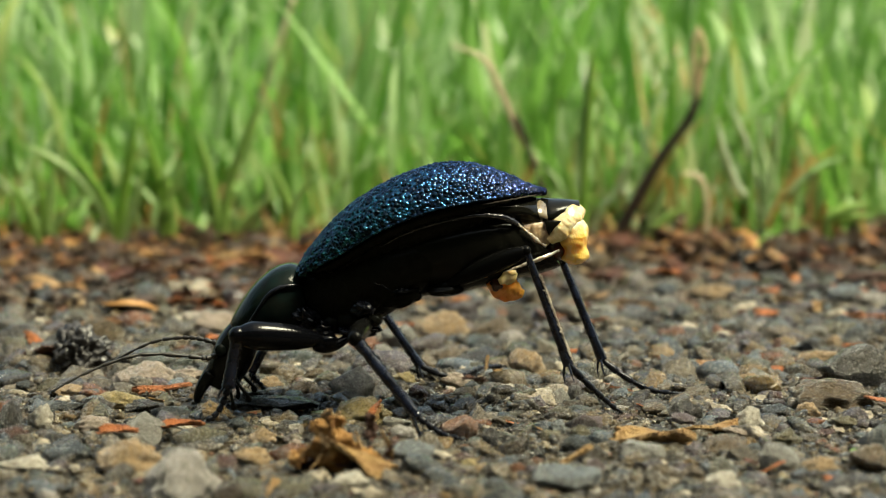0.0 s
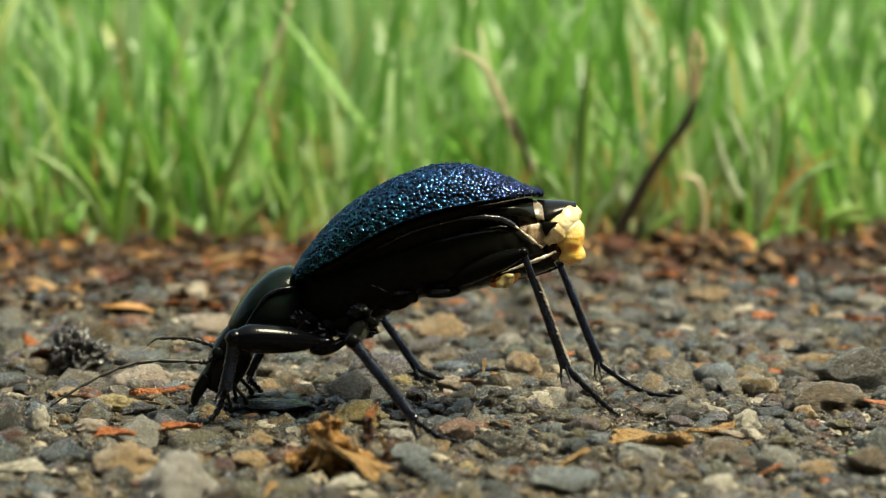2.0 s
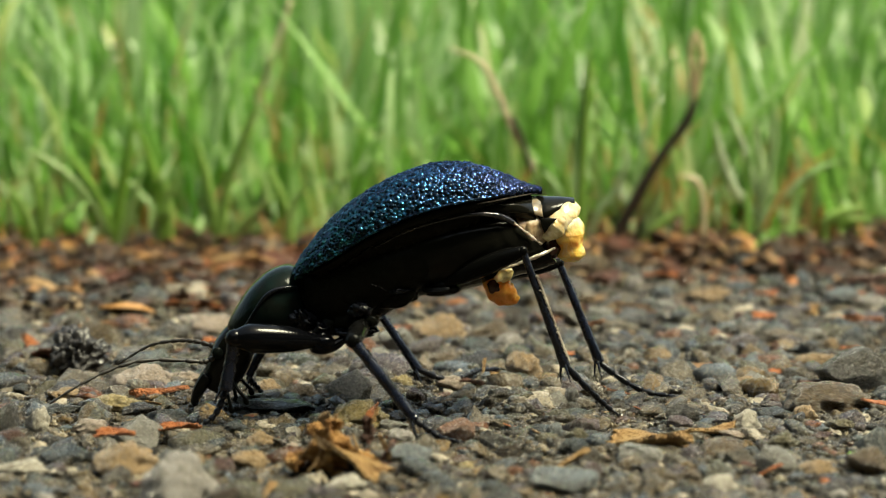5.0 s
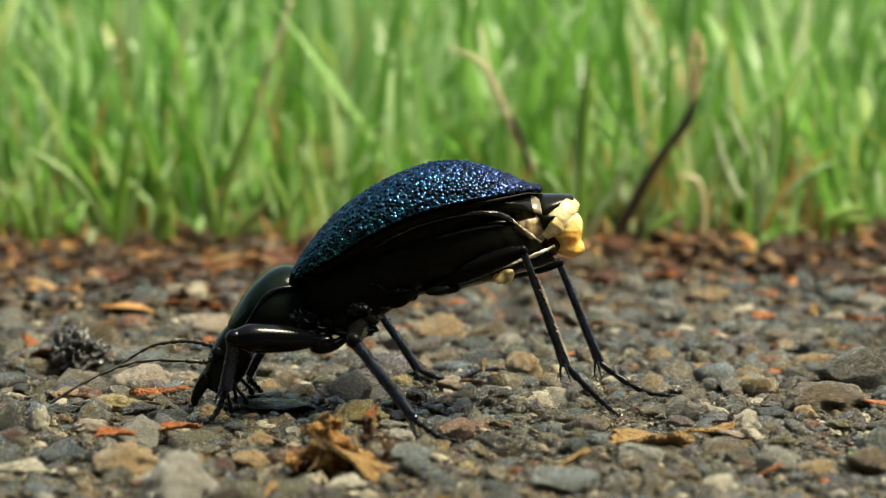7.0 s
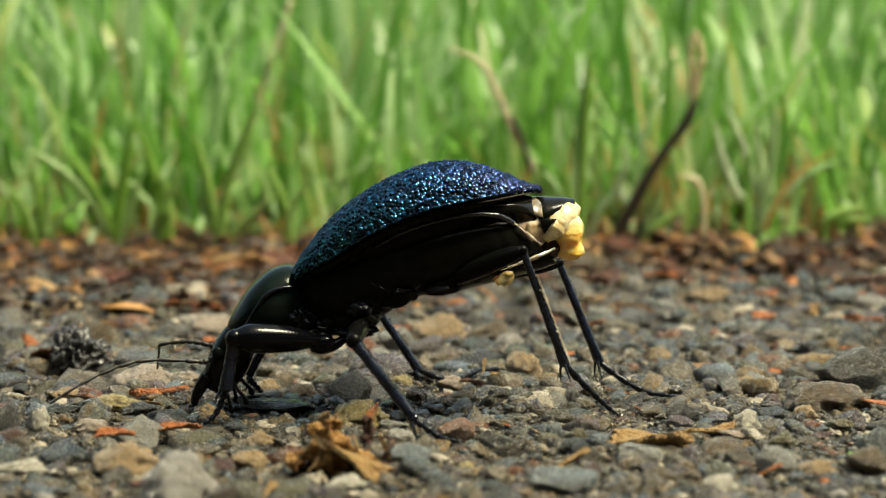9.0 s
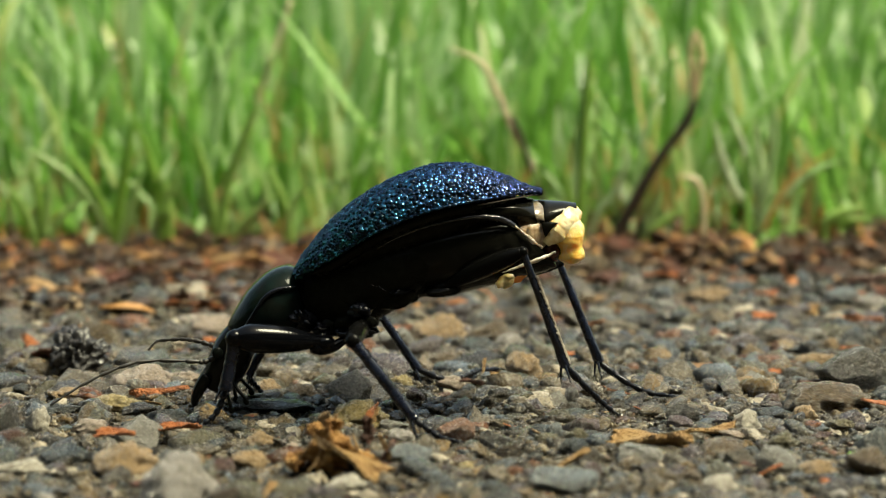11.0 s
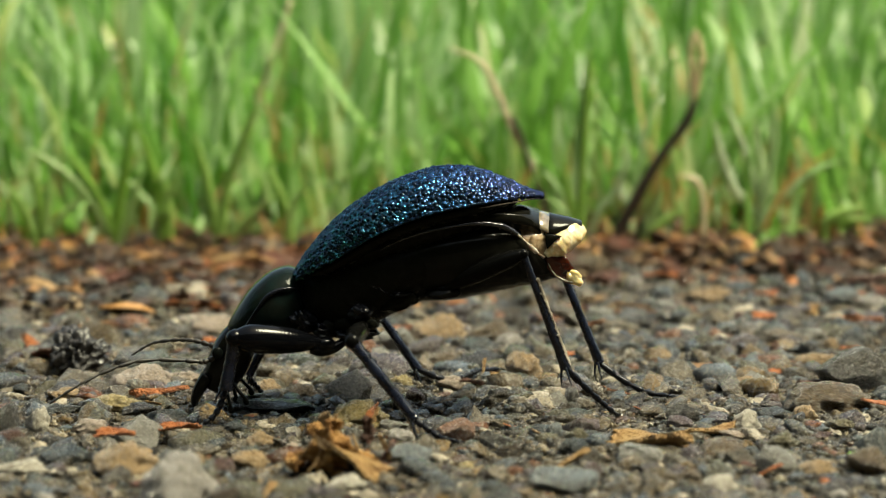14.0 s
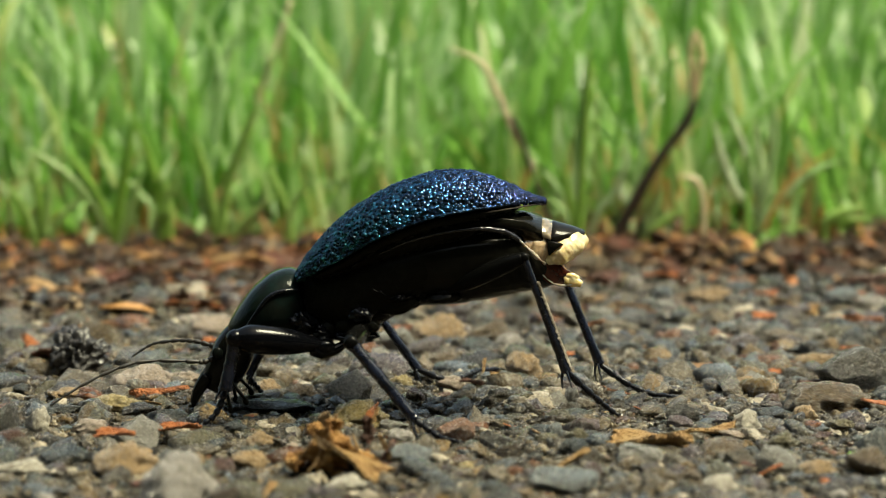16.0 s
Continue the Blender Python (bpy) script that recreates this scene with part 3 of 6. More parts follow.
def build_leg(name, g):
    hip, knee, ankle, toes = Vector(g["hip"]), Vector(g["knee"]), Vector(g["ankle"]), [Vector(p) for p in g["toes"]]
    rng = random.Random(name)
    lf, lt = (knee - hip).length, (ankle - knee).length
    bm = bmesh.new()
    r = g["femur"]
    tube(bm, [(-0.5, 0, 0), (0.1 * lf, 0, 0), (0.4 * lf, 0, 0.05), (0.8 * lf, 0, 0.05), (lf, 0, 0)], [r[0] * 0.8, r[0], r[1], r[2], r[3]], 24, 14)
    blob(bm, (lf, 0, 0), (r[3] * 1.08,) * 3, 0.05)
    blob(bm, (0.0, 0, -0.1), (0.8, 0.6, 0.6), 0.08)
    if "front" in name:
        tube(bm, [(0.9, 0, -0.35), (0.2, 0, -0.5), (-0.7, 0, -0.3), (-1.5, 0, 0.25), (-1.75, 0, 0.5)], [0.5, 0.5, 0.42, 0.3, 0.08], 16, 10)
    leg = part("leg", bm, M_THIGH if "front" in name else M_LIMB, beetle, "glossy black jointed leg")
    leg.matrix_basis = aim(hip, knee, (0, 0, 1))
    bm = bmesh.new()
    r = g["tibia"]
    tube(bm, [(0, 0, 0), (0.5, 0, 0), (0.5 * lt, 0, 0), (0.9 * lt, 0, 0), (lt, 0, 0)], [r[0] * 0.9, r[0] * 0.85, r[1], r[2], r[2] * 1.05], 30, 12, 0.9, 0.18, 3)
    blob(bm, (0, 0, 0), (r[0] * 1.05,) * 3, 0.05, sub=2)
    for k in range(2):      # spurs at the end
        tube(bm, [(lt - 0.2, (k - 0.5) * 0.35, -0.2), (lt + 0.5, (k - 0.5) * 0.7, -0.5), (lt + 1.15, (k - 0.5) * 0.9, -0.65)], [0.11, 0.08, 0.02], 8, 6)
    part("tibia", bm, M_SHIN, leg)
    bm = bmesh.new()
    for k in range(320 if name == "hind_near" else 30):     # short bristles along the shin, a dense hind comb painted pale for sunlight
        x, a = rng.uniform(0.22 if name == "hind_near" else 0.15, 0.98) * lt, rng.gauss(-1.15 if name == "hind_near" else 0.0, 0.22 if name == "hind_near" else 0.3)
        d = Vector((0.45, math.sin(a), math.cos(a)))
        p = Vector((x, 0, 0)) + Vector((0, d.y, d.z)) * r[1] * 0.9
        tube(bm, [p, p + d * 0.06, p + d * rng.uniform(0.1, 0.18)], [0.055, 0.05, 0.025], 4, 4)
    part("bristles", bm, M_BRISTLE_LIT if name == "hind_near" else M_LEG, leg, "short stiff bristles")
    # foot: a chain of small joints with two claws
    bm = bmesh.new()
    line = spline([ankle, *toes], 6)
    for i in range(5):
        a, b = Vector(line[i]) - ankle, Vector(line[i + 1]) - ankle
        q = 0.30 - 0.022 * i
        d = b - a
        tube(bm, [a, a + d * 0.2, a + d * 0.75, b], [q * 0.6, q * 0.75, q * 1.0, q * 0.7], 10, 8)
    end = Vector(line[5]) - ankle
    d = (end - (Vector(line[4]) - ankle)).normalized()
    w = Vector((-d.y, d.x, 0)).normalized()
    for k in (-1, 1):
        tube(bm, [end, end + d * 0.35 + w * 0.22 * k, end + d * 0.7 + w * 0.35 * k - Vector((0, 0, 0.25))], [0.1, 0.08, 0.02], 8, 6)
    part("foot", bm, M_FOOT, leg)
    return leg


legs = {name: build_leg(name, g) for name, g in LEGS.items()}


def leg_poses(name, turn):
    """Poses of thigh, shin and foot with the trunk turned by that many degrees: the toes stay on the ground."""
    g = LEGS[name]
    hip0, knee0, ankle0, toe = Vector(g["hip"]), Vector(g["knee"]), Vector(g["ankle"]), Vector(g["toes"][-1])
    rot = Matrix.Rotation(radians(turn), 4, "Y")
    hip = PIV + rot @ (hip0 - PIV)
    shift = hip - hip0
    ankle = ankle0 + shift * (0.8 if name == "hind_near" else 0.25 if name == "hind_far" else 0.0)
    lf, lt = (knee0 - hip0).length, (ankle0 - knee0).length
    axis = ankle - hip
    d = min(axis.length, lf + lt - 0.01)
    axis.normalize()
    a = (lf * lf - lt * lt + d * d) / (2 * d)
    h = math.sqrt(max(lf * lf - a * a, 0))
    bend = knee0 - hip0 - axis * (knee0 - hip0).dot(axis)
    knee = hip + axis * a + bend.normalized() * h
    femur = aim(hip, knee, (0, 0, 1))
    shin = aim(knee, ankle, (0, 0.3, 1) if abs((ankle - knee).normalized().z) < 0.95 else (1, 0, 0))
    a0, b0 = (ankle0 - toe).normalized(), (ankle - toe).normalized()
    foot = a0.rotation_difference(b0).to_matrix().to_4x4()
    foot.translation = ankle * 0.001
    inv = femur.inverted()
    return femur, inv @ shin, inv @ foot


for name, leg in legs.items():
    f, s, t = leg_poses(name, 0)
    leg.matrix_basis = f
    for child in leg.children:
        child.matrix_basis = t if child.name.startswith("foot") else s

# ---- abdomen ----
HINGE = Vector((13.5, 0, 1.5))


def abdomen_pose(turn, sag):
    h = HINGE * 0.001
    return trunk_pose(turn) @ Matrix.Translation(h) @ Matrix.Rotation(radians(sag), 4, "Y") @ Matrix.Translation(-h)


def build_abdomen():
    bm = bmesh.new()
    rows = [(11.5, 1.6, 11.8, -1.6, 2.4), (13.5, 2.3, 13.5, -2.0, 3.8), (16.0, 2.95, 16.2, -2.0, 4.6), (18.7, 3.15, 18.8, -2.5, 4.9), (21.0, 2.95, 21.4, -2.75, 4.7), (23.0, 2.6, 23.8, -2.9, 4.2),
            (24.4, 2.0, 25.6, -3.0, 3.5), (25.0, 1.6, 26.7, -2.95, 2.9)]
    rings = taper(sections(rows, 60, 36, 0.55))
    for i, r in enumerate(rings):      # seams between the belly plates
        k = 1 - 0.015 * math.exp(-((i % 12) - 6) ** 2 / 1.2)
        rings[i] = [(p[0], p[1] * k, p[2] * k if p[2] < 0 else p[2]) for p in r]
    skin(bm, rings, caps=False)
    first = [v for v in bm.verts][:36]
    bm.faces.new(first[::-1])
    # inner wall of the torn end
    bm.verts.ensure_lookup_table()
    last = bm.verts[-36:]
    inner = [[bm.verts.new((v.co.x - d, v.co.y * k, v.co.z * k + 0.02)) for v in last] for d, k in ((0.05, 0.92), (1.2, 0.85), (2.5, 0.5))]
    prev = last
    for lane in inner:
        for i in range(36):
            j = (i + 1) % 36
            bm.faces.new((prev[i], prev[j], lane[j], lane[i]))
        prev = lane
    bm.faces.new(prev)
    ab = part("abdomen", bm, M_BLACK, beetle, "glossy black plated belly, torn open behind")
    ab.matrix_basis = abdomen_pose(0, 0)
    for side in (-1, 1):     # raised side rim that catches the light
        bm = bmesh.new()
        tube(bm, [(14.5, side * 4.7, 2.85), (16.6, side * 5.1, 3.25), (18.8, side * 5.2, 3.3), (21.2, side * 4.95, 3.05), (22.8, side * 4.55, 2.6), (23.9, side * 3.95, 1.95), (24.5, side * 3.4, 1.3), (24.8, side * 3.15, 0.9)],
             [0.04, 0.08, 0.1, 0.13, 0.2, 0.24, 0.2, 0.1], 80, 12, 1.0, 0.45, 4)
        part("side_rim", bm, M_RIM, ab, "wet black side rim")
    return ab


abdomen = build_abdomen()
TAIL = Vector((24.6, 0, 0.2))


def tail_part(name, bm, material, label, at):
    """A piece of the tail, with its origin at the point 'at' of the abdomen's space."""
    bmesh.ops.translate(bm, vec=-Vector(at), verts=bm.verts)
    ob = part(name, bm, material, abdomen, label)
    ob.location = Vector(at) * 0.001
    return ob


def roof(bm, ridge, half, drop, seg=14, thick=0.15):
    """A curved plate: ridge points (s, n), half widths and side drops at them."""
    rings = []
    for (s, n), w, d in zip(ridge, half, drop):
        up = [(s - 0.25 * d * abs(math.sin(a)) ** 3, w * math.sin(a), n - d * (1 - math.cos(a))) for a in np.linspace(-1.5, 1.5, seg)]
        rings.append(up + [(p[0], p[1] * 0.94, p[2] - thick) for p in up[::-1]])
    skin(bm, rings)


def ragged(bm, rings_spec, seed, rough=0.25, seg=18):
    """A crumpled skin through rings (s, n, half y, half n)."""
    off = Vector((seed * 5.3, seed, seed * 2.1))
    rings = []
    for s, n, hy, hn in spline(rings_spec, 22):
        r = []
        for a in np.linspace(0, 2 * math.pi, seg, endpoint=False):
            p = Vector((s, hy * math.sin(a), n + hn * math.cos(a)))
            k = noise.noise(p * 1.6 + off) * rough + noise.noise(p * 4.1 + off) * rough * 0.5
            r.append(p + Vector((k, k * 0.8, k * 0.7)))
        rings.append(r)
    skin(bm, rings)


def fleshy(bm, pts, radii, seed, rough=0.2, seg=20, n=30, squash=1.0):
    """A soft, folded limb of tissue through pts."""
    off = Vector((seed * 5.3, seed, seed * 2.1))
    path = spline([(*p, r) for p, r in zip(pts, radii)], n)
    rings = []
    for i, q in enumerate(path):
        d = (Vector(path[min(i + 1, n - 1)][:3]) - Vector(path[max(i - 1, 0)][:3])).normalized()
        right = Vector((0, 1, 0))
        up = d.cross(right).normalized()
        row = []
        for a in np.linspace(0, 2 * math.pi, seg, endpoint=False):
            p = Vector(q[:3]) + (up * math.cos(a) + right * math.sin(a) * squash) * max(q[3], 0.02)
            k = rough * (noise.noise(p * 1.3 + off) + 0.6 * noise.noise(p * 3.1 + off) + 0.3 * noise.noise(p * 7 + off))
            row.append(p + (p - Vector(q[:3])).normalized() * k)
        rings.append(row)
    skin(bm, rings)


def build_tail():
    t = {}
    bm = bmesh.new()
    roof(bm, [(21.5, 3.5), (23.5, 3.4), (25.2, 3.05), (26.5, 2.5)], [4.4, 4.1, 3.3, 2.6], [0.35, 0.4, 0.7, 1.0], 14, 0.9)
    t["plate"] = tail_part("tail_plate", bm, M_BLACK, "black upper tail plate", TAIL)
    bm = bmesh.new()
    roof(bm, [(26.82, 2.28), (27.5, 2.02), (28.5, 1.65), (29.45, 1.25)], [2.5, 2.35, 1.8, 0.9], [1.55, 1.3, 0.75, 0.25])
    t["tergite"] = tail_part("last_tergite", bm, M_BLACK, "glossy black end plate", TAIL)
    bm = bmesh.new()     # pale skin of the joint between the two plates
    roof(bm, [(26.1, 2.38), (26.6, 2.33), (27.15, 2.12)], [2.6, 2.55, 2.45], [1.0, 1.2, 1.4])
    t["hinge"] = tail_part("joint_skin", bm, M_JOINT, "thin pale joint skin", TAIL)
    bm = bmesh.new()
    ragged(bm, [(23.6, 0.5, 3.35, 1.35), (24.6, 0.3, 3.2, 1.75), (25.6, 0.15, 2.95, 1.9), (26.5, 0.1, 2.55, 1.7), (27.0, 0.0, 2.2, 1.5), (27.2, 0.1, 1.5, 1.3)], 1, 0.24, 28)
    t["membrane"] = tail_part("membrane", bm, M_MEMBRANE, "pale torn membrane", TAIL)
    bm = bmesh.new()
    fleshy(bm, [(26.35, -2.0, -0.75), (27.2, -2.0, -0.3), (28.1, -1.5, 0.15), (28.9, -0.9, 0.55), (29.5, -0.3, 0.85)], [0.4, 0.8, 0.92, 0.86, 0.4], 2, 0.12, 34, 60)
    t["tissue"] = tail_part("tissue", bm, M_CREAM, "cream frayed tissue", TAIL)
    bm = bmesh.new()
    fleshy(bm, [(28.5, -0.8, 0.6), (28.35, -1.0, -0.1), (28.15, -1.1, -1.0), (28.05, -1.1, -1.8), (27.85, -1.0, -2.5), (27.7, -0.9, -2.95)], [0.5, 1.1, 1.2, 0.95, 1.08, 0.5], 3, 0.13, 36, 60, 1.0)
    t["lump"] = tail_part("lump", bm, M_FLESH, "yellow-orange soft folded tissue", (28.1, -0.9, -0.9))
    bm = bmesh.new()     # small dark side plate
    outline = [(26.55, 0.8), (27.1, 0.66), (27.7, 0.4), (27.1, 0.1), (26.5, -0.35), (26.45, 0.2)]
    skin(bm, [[(26.9 + (s - 26.9) * k, y, 0.3 + (n - 0.3) * k) for s, n in outline] for y, k in ((-2.3, 1.0), (-2.7, 1.0), (-2.8, 0.8))])
    t["wedge"] = tail_part("side_wedge", bm, M_BLACK, "small black side plate", TAIL)
    bm = bmesh.new()     # dark fold between the tissue and the belly
    blob(bm, (26.6, -1.2, -1.5), (0.8, 0.9, 0.9), 0.2, 1.5, 3, 9)
    t["fold"] = tail_part("fold", bm, M_MAROON, "dark maroon fold", TAIL)
    for side in (-1, 1):     # ragged pale lip of the last belly plate
        bm = bmesh.new()
        line = [(24.4, side * 3.35, 1.75), (24.75, side * 3.45, 1.05), (25.15, side * 3.4, 0.35), (25.55, side * 3.2, -0.35), (26.05, side * 2.9, -1.0)]
        fleshy(bm, line, [0.04, 0.1, 0.12, 0.13, 0.06], 7, 0.12, 10, 40)
        part("torn_lip", bm, M_WET, abdomen, "ragged pale lip")
    bm = bmesh.new()     # pale wet strand, painted for the highlight along the last belly plate
    fleshy(bm, [(22.6, -3.6, -1.75), (23.6, -3.5, -1.75), (24.6, -3.35, -1.7), (25.7, -3.0, -1.7), (26.9, -2.3, -1.65)], [0.04, 0.09, 0.12, 0.15, 0.1], 8, 0.09, 12, 60)
    t["strand"] = tail_part("strand", bm, M_WET, "wet strand, pale for the highlight on it", (26.7, -2.35, -1.65))
    # loose flap: an amber sac with a maroon plate and a frayed pale tip, hanging from its root
    bm = bmesh.new()
    fleshy(bm, [(0.0, 0.1, 0.1), (0.0, 0.1, -0.6), (0.05, 0.1, -1.4), (0.2, 0.1, -2.1), (0.4, 0.1, -2.75)], [0.45, 0.92, 1.0, 0.75, 0.25], 11, 0.16, 44, 56, 0.55)
    t["flap"] = part("flap", bm, M_AMBER, abdomen, "loose amber flap of the belly")
    bm = bmesh.new()
    fleshy(bm, [(0, 0, 0.1), (-0.08, -0.05, -0.6), (0.0, -0.1, -1.4), (0.12, -0.05, -2.2), (0.2, -0.03, -2.75)], [0.25, 0.66, 0.78, 0.6, 0.3], 12, 0.12, 30, 44, 0.22)
    t["core"] = part("core", bm, M_MAROON, abdomen, "shiny maroon plate")
    bm = bmesh.new()     # dark pit in the sac
    blob(bm, (-0.1, -0.36, -0.7), (0.5, 0.3, 0.55), 0.2, 1.3, 3, 17)
    t["pit"] = part("pit", bm, M_MAROON, abdomen, "shiny dark maroon pit")
    bm = bmesh.new()     # torn pale hem along the maroon plate
    fleshy(bm, [(-0.45, -0.25, -0.3), (-0.62, -0.3, -1.0), (-0.58, -0.3, -1.7), (-0.25, -0.3, -2.4), (0.15, -0.25, -2.8)], [0.03, 0.05, 0.06, 0.08, 0.06], 14, 0.1, 14, 50, 0.8)
    t["hem"] = part("hem", bm, M_WET, abdomen, "torn pale hem")
    bm = bmesh.new()
    for k, (dx, dz, r) in enumerate(((0.05, -1.45, 0.42), (0.42, -1.1, 0.32), (-0.3, -0.95, 0.28))):
        fleshy(bm, [(0, 0, 0.0), (dx * 0.5, -0.04 * k, dz * 0.5), (dx, 0.06 * k - 0.1, dz)], [0.16, r, r * 0.5], 40 + k, 0.1, 18, 24, 0.6)
    t["fringe"] = part("fringe", bm, M_FRAY, abdomen, "pale frayed fringe")
    return t


tail = build_tail()


def flap_pose(s, n, swing, y):
    return pose(s * 0.001, y * 0.001, n * 0.001, 0, swing, 0)


for k in ("flap", "pit", "core", "hem", "fringe"):
    tail[k].matrix_basis = flap_pose(22.4, -1.6, -80, -2.3)

# ---------------- pebbles ----------------
rng = random.Random(11)


def hull(seed, points, flat=1.0):
    """A convex angular shard from random points."""
    r = random.Random(seed)
    bm = bmesh.new()
    for _ in range(points):
        v = Vector([r.gauss(0, 1) for _ in range(3)]).normalized() * r.uniform(0.82, 1.0)
        bm.verts.new((v.x * 1.15, v.y, v.z * flat))
    got = bmesh.ops.convex_hull(bm, input=bm.verts)
    bmesh.ops.delete(bm, geom=list({g for g in got["geom_interior"] + got["geom_unused"] if isinstance(g, bmesh.types.BMVert)}), context="VERTS")
    return bm


def stone_mesh(seed, worn, squash=0.7):
    """A broken pebble of unit half-width with worn edges."""
    bm = hull(seed, 13 + seed % 9, squash)
    bmesh.ops.dissolve_limit(bm, angle_limit=0.3, verts=bm.verts, edges=bm.edges)
    bmesh.ops.bevel(bm, geom=list(bm.edges), offset=worn, segments=2, profile=0.6, affect="EDGES", clamp_overlap=True)
    bmesh.ops.triangulate(bm, faces=bm.faces)
    bmesh.ops.subdivide_edges(bm, edges=[e for e in bm.edges if e.calc_length() > 0.25], cuts=2, use_grid_fill=True)
    bmesh.ops.triangulate(bm, faces=bm.faces)
    off = Vector((seed * 1.3, seed * 2.1, 3))
    for v in bm.verts:
        v.co += v.co.normalized() * (0.09 * noise.noise(v.co * 2.2 + off) + 0.05 * noise.noise(v.co * 6 + off))
    bmesh.ops.recalc_face_normals(bm, faces=bm.faces)
    me = bpy.data.meshes.new("pebble")
    bm.to_mesh(me)
    bm.free()
    me.materials.append(M_STONE)
    me.shade_smooth()
    return me


STONE_MESHES = [stone_mesh(i, 0.07 + 0.05 * (i % 4), 0.6 + 0.06 * (i % 6)) for i in range(18)]
TAKEN = []


def cobble_mesh(seed, squash):
    """A water-worn, rounded pebble."""
    bm = bmesh.new()
    blob(bm, (0, 0, 0), (1.1, 0.95, squash), 0.42, 1.2, 4, seed)
    for v in bm.verts:
        v.co += v.co.normalized() * 0.05 * noise.noise(v.co * 5 + Vector((seed, 0, 0)))
    me = bpy.data.meshes.new("pebble")
    bm.to_mesh(me)
    bm.free()
    me.materials.append(M_STONE)
    me.shade_smooth()
    return me


COBBLES = [cobble_mesh(31 + i, 0.65 + 0.1 * (i % 3)) for i in range(12)]


def pebble(x, y, width, height=None, label="", look_like=None, turn=None, sink=0.33, shape=None, material=None):
    """One pebble of that width and height in millimetres, bedded in the soil."""
    kinds = COBBLES if material in (T_PALE, T_YELLOW, T_PINK, T_OLIVE, T_BROWN, T_WHITE, T_TAN) or (material is None and rng.random() < 0.55) else STONE_MESHES
    me = kinds[rng.randrange(len(kinds))]
    ob = new("pebble", me)
    rz = rng.uniform(0, 360) if turn is None else turn
    ext = max(abs(v.co.z) for v in me.vertices)
    h = height if height else width * rng.uniform(0.55, 0.85)
    k = width * 0.5 / 1.0
    kz = h * 0.5 / ext
    z = ground_z(x, y) + h * (0.5 - sink)
    ob.matrix_basis = Matrix.LocRotScale((x * 0.001, y * 0.001, z * 0.001), Euler((rng.uniform(-0.12, 0.12), rng.uniform(-0.12, 0.12), radians(rz))), (k * 0.001, k * 0.001 * rng.uniform(0.75, 1.0), kz * 0.001))
    if material:
        ob.material_slots[0].link = "OBJECT"
        ob.material_slots[0].material = material
    tagged(ob, label or "small weathered grey-brown pebble bedded in damp dirt", "pebble", "pebbles on the path")
    TAKEN.append((x, y, width * 0.5))
    return ob


def tint(name, base):
    return stone_mat(name, False, base)


T_WHITE, T_YELLOW, T_GREY = tint("white_stone", (0.523, 0.483, 0.419)), tint("yellow_stone", (0.340, 0.266, 0.122)), tint("grey_stone", (0.239, 0.230, 0.212))
T_DARK, T_PINK, T_BLUE = tint("dark_stone", (0.044, 0.043, 0.043)), tint("pinkish_stone", (0.373, 0.302, 0.253)), tint("blue_grey_stone", (0.150, 0.168, 0.181))
T_PALE = tint("pale_grey_stone", (0.365, 0.340, 0.325))
T_ROCK = tint("rough_grey_rock", (0.107, 0.102, 0.096))
T_SLATE, T_PURPLE, T_OLIVE, T_MAROON = tint("slate_stone", (0.056, 0.063, 0.068)), tint("purplish_stone", (0.127, 0.094, 0.103)), tint("olive_stone", (0.131, 0.115, 0.068)), tint("maroon_stone", (0.068, 0.023, 0.021))
T_BROWN, T_RED, T_TAN = tint("brown_stone", (0.133, 0.097, 0.063)), tint("reddish_stone", (0.213, 0.115, 0.077)), tint("tan_stone", (0.338, 0.230, 0.127))

NOTED = [
    (-37.4, 111.2, 4.6, 3.6, T_PURPLE, "grey-violet pebble at the turf edge"),
    (-24.1, 11.3, 4.6, 3.3, T_PINK, "pale pinkish rounded pebble on damp dirt"),
    (-6.2, -3.5, 3.8, 3.0, T_YELLOW, "glossy yellow-ochre pebble on damp dirt"),
    (-21.8, -11.0, 4.5, 3.1, T_GREY, "light grey flat-topped pebble on damp dirt"),
    (-16.2, -28.6, 3.9, 4.9, T_PALE, "pale whitish blurred pebble on damp dirt"),
    (-20.4, -22.3, 3.7, 3.1, T_TAN, "tan and cream pebble on damp dirt"),
    (-29.0, -8.0, 1.6, 3.0, T_WHITE, "white upright pebble on damp dirt"),
    (21.7, -8.6, 1.7, 2.3, T_WHITE, "small white angular pebble on damp dirt"),
    (26.6, -3.7, 1.7, 1.8, T_TAN, "small cream-tan pebble on damp dirt"),
    (1.5, -19.8, 1.2, 1.1, T_YELLOW, "tiny yellow pebble on damp dirt"),
    (10.0, -6.9, 2.9, 2.8, T_PURPLE, "purplish-brown angular pebble on damp dirt"),
    (8.4, 4.4, 2.5, 2.2, T_GREY, "grey pebble under the beetle on damp dirt"),
    (3.8, -12.6, 2.9, 2.1, T_DARK, "dark slate pebble on damp dirt"),
    (0.9, -10.1, 3.0, 2.4, T_RED, "reddish-brown pebble on damp dirt"),
    (-7.6, 6.1, 4.4, 3.6, T_GREY, "speckled brown pebble on damp dirt"),
    (33.2, 11.5, 6.6, 4.9, T_ROCK, "large grey rough stone on damp dirt"),
    (29.5, 0.5, 6.4, 3.2, T_BROWN, "large brown rough stone on damp dirt"),
    (-2.3, -19.6, 3.9, 2.1, T_BLUE, "flat blue-grey pebble on damp dirt"),
]
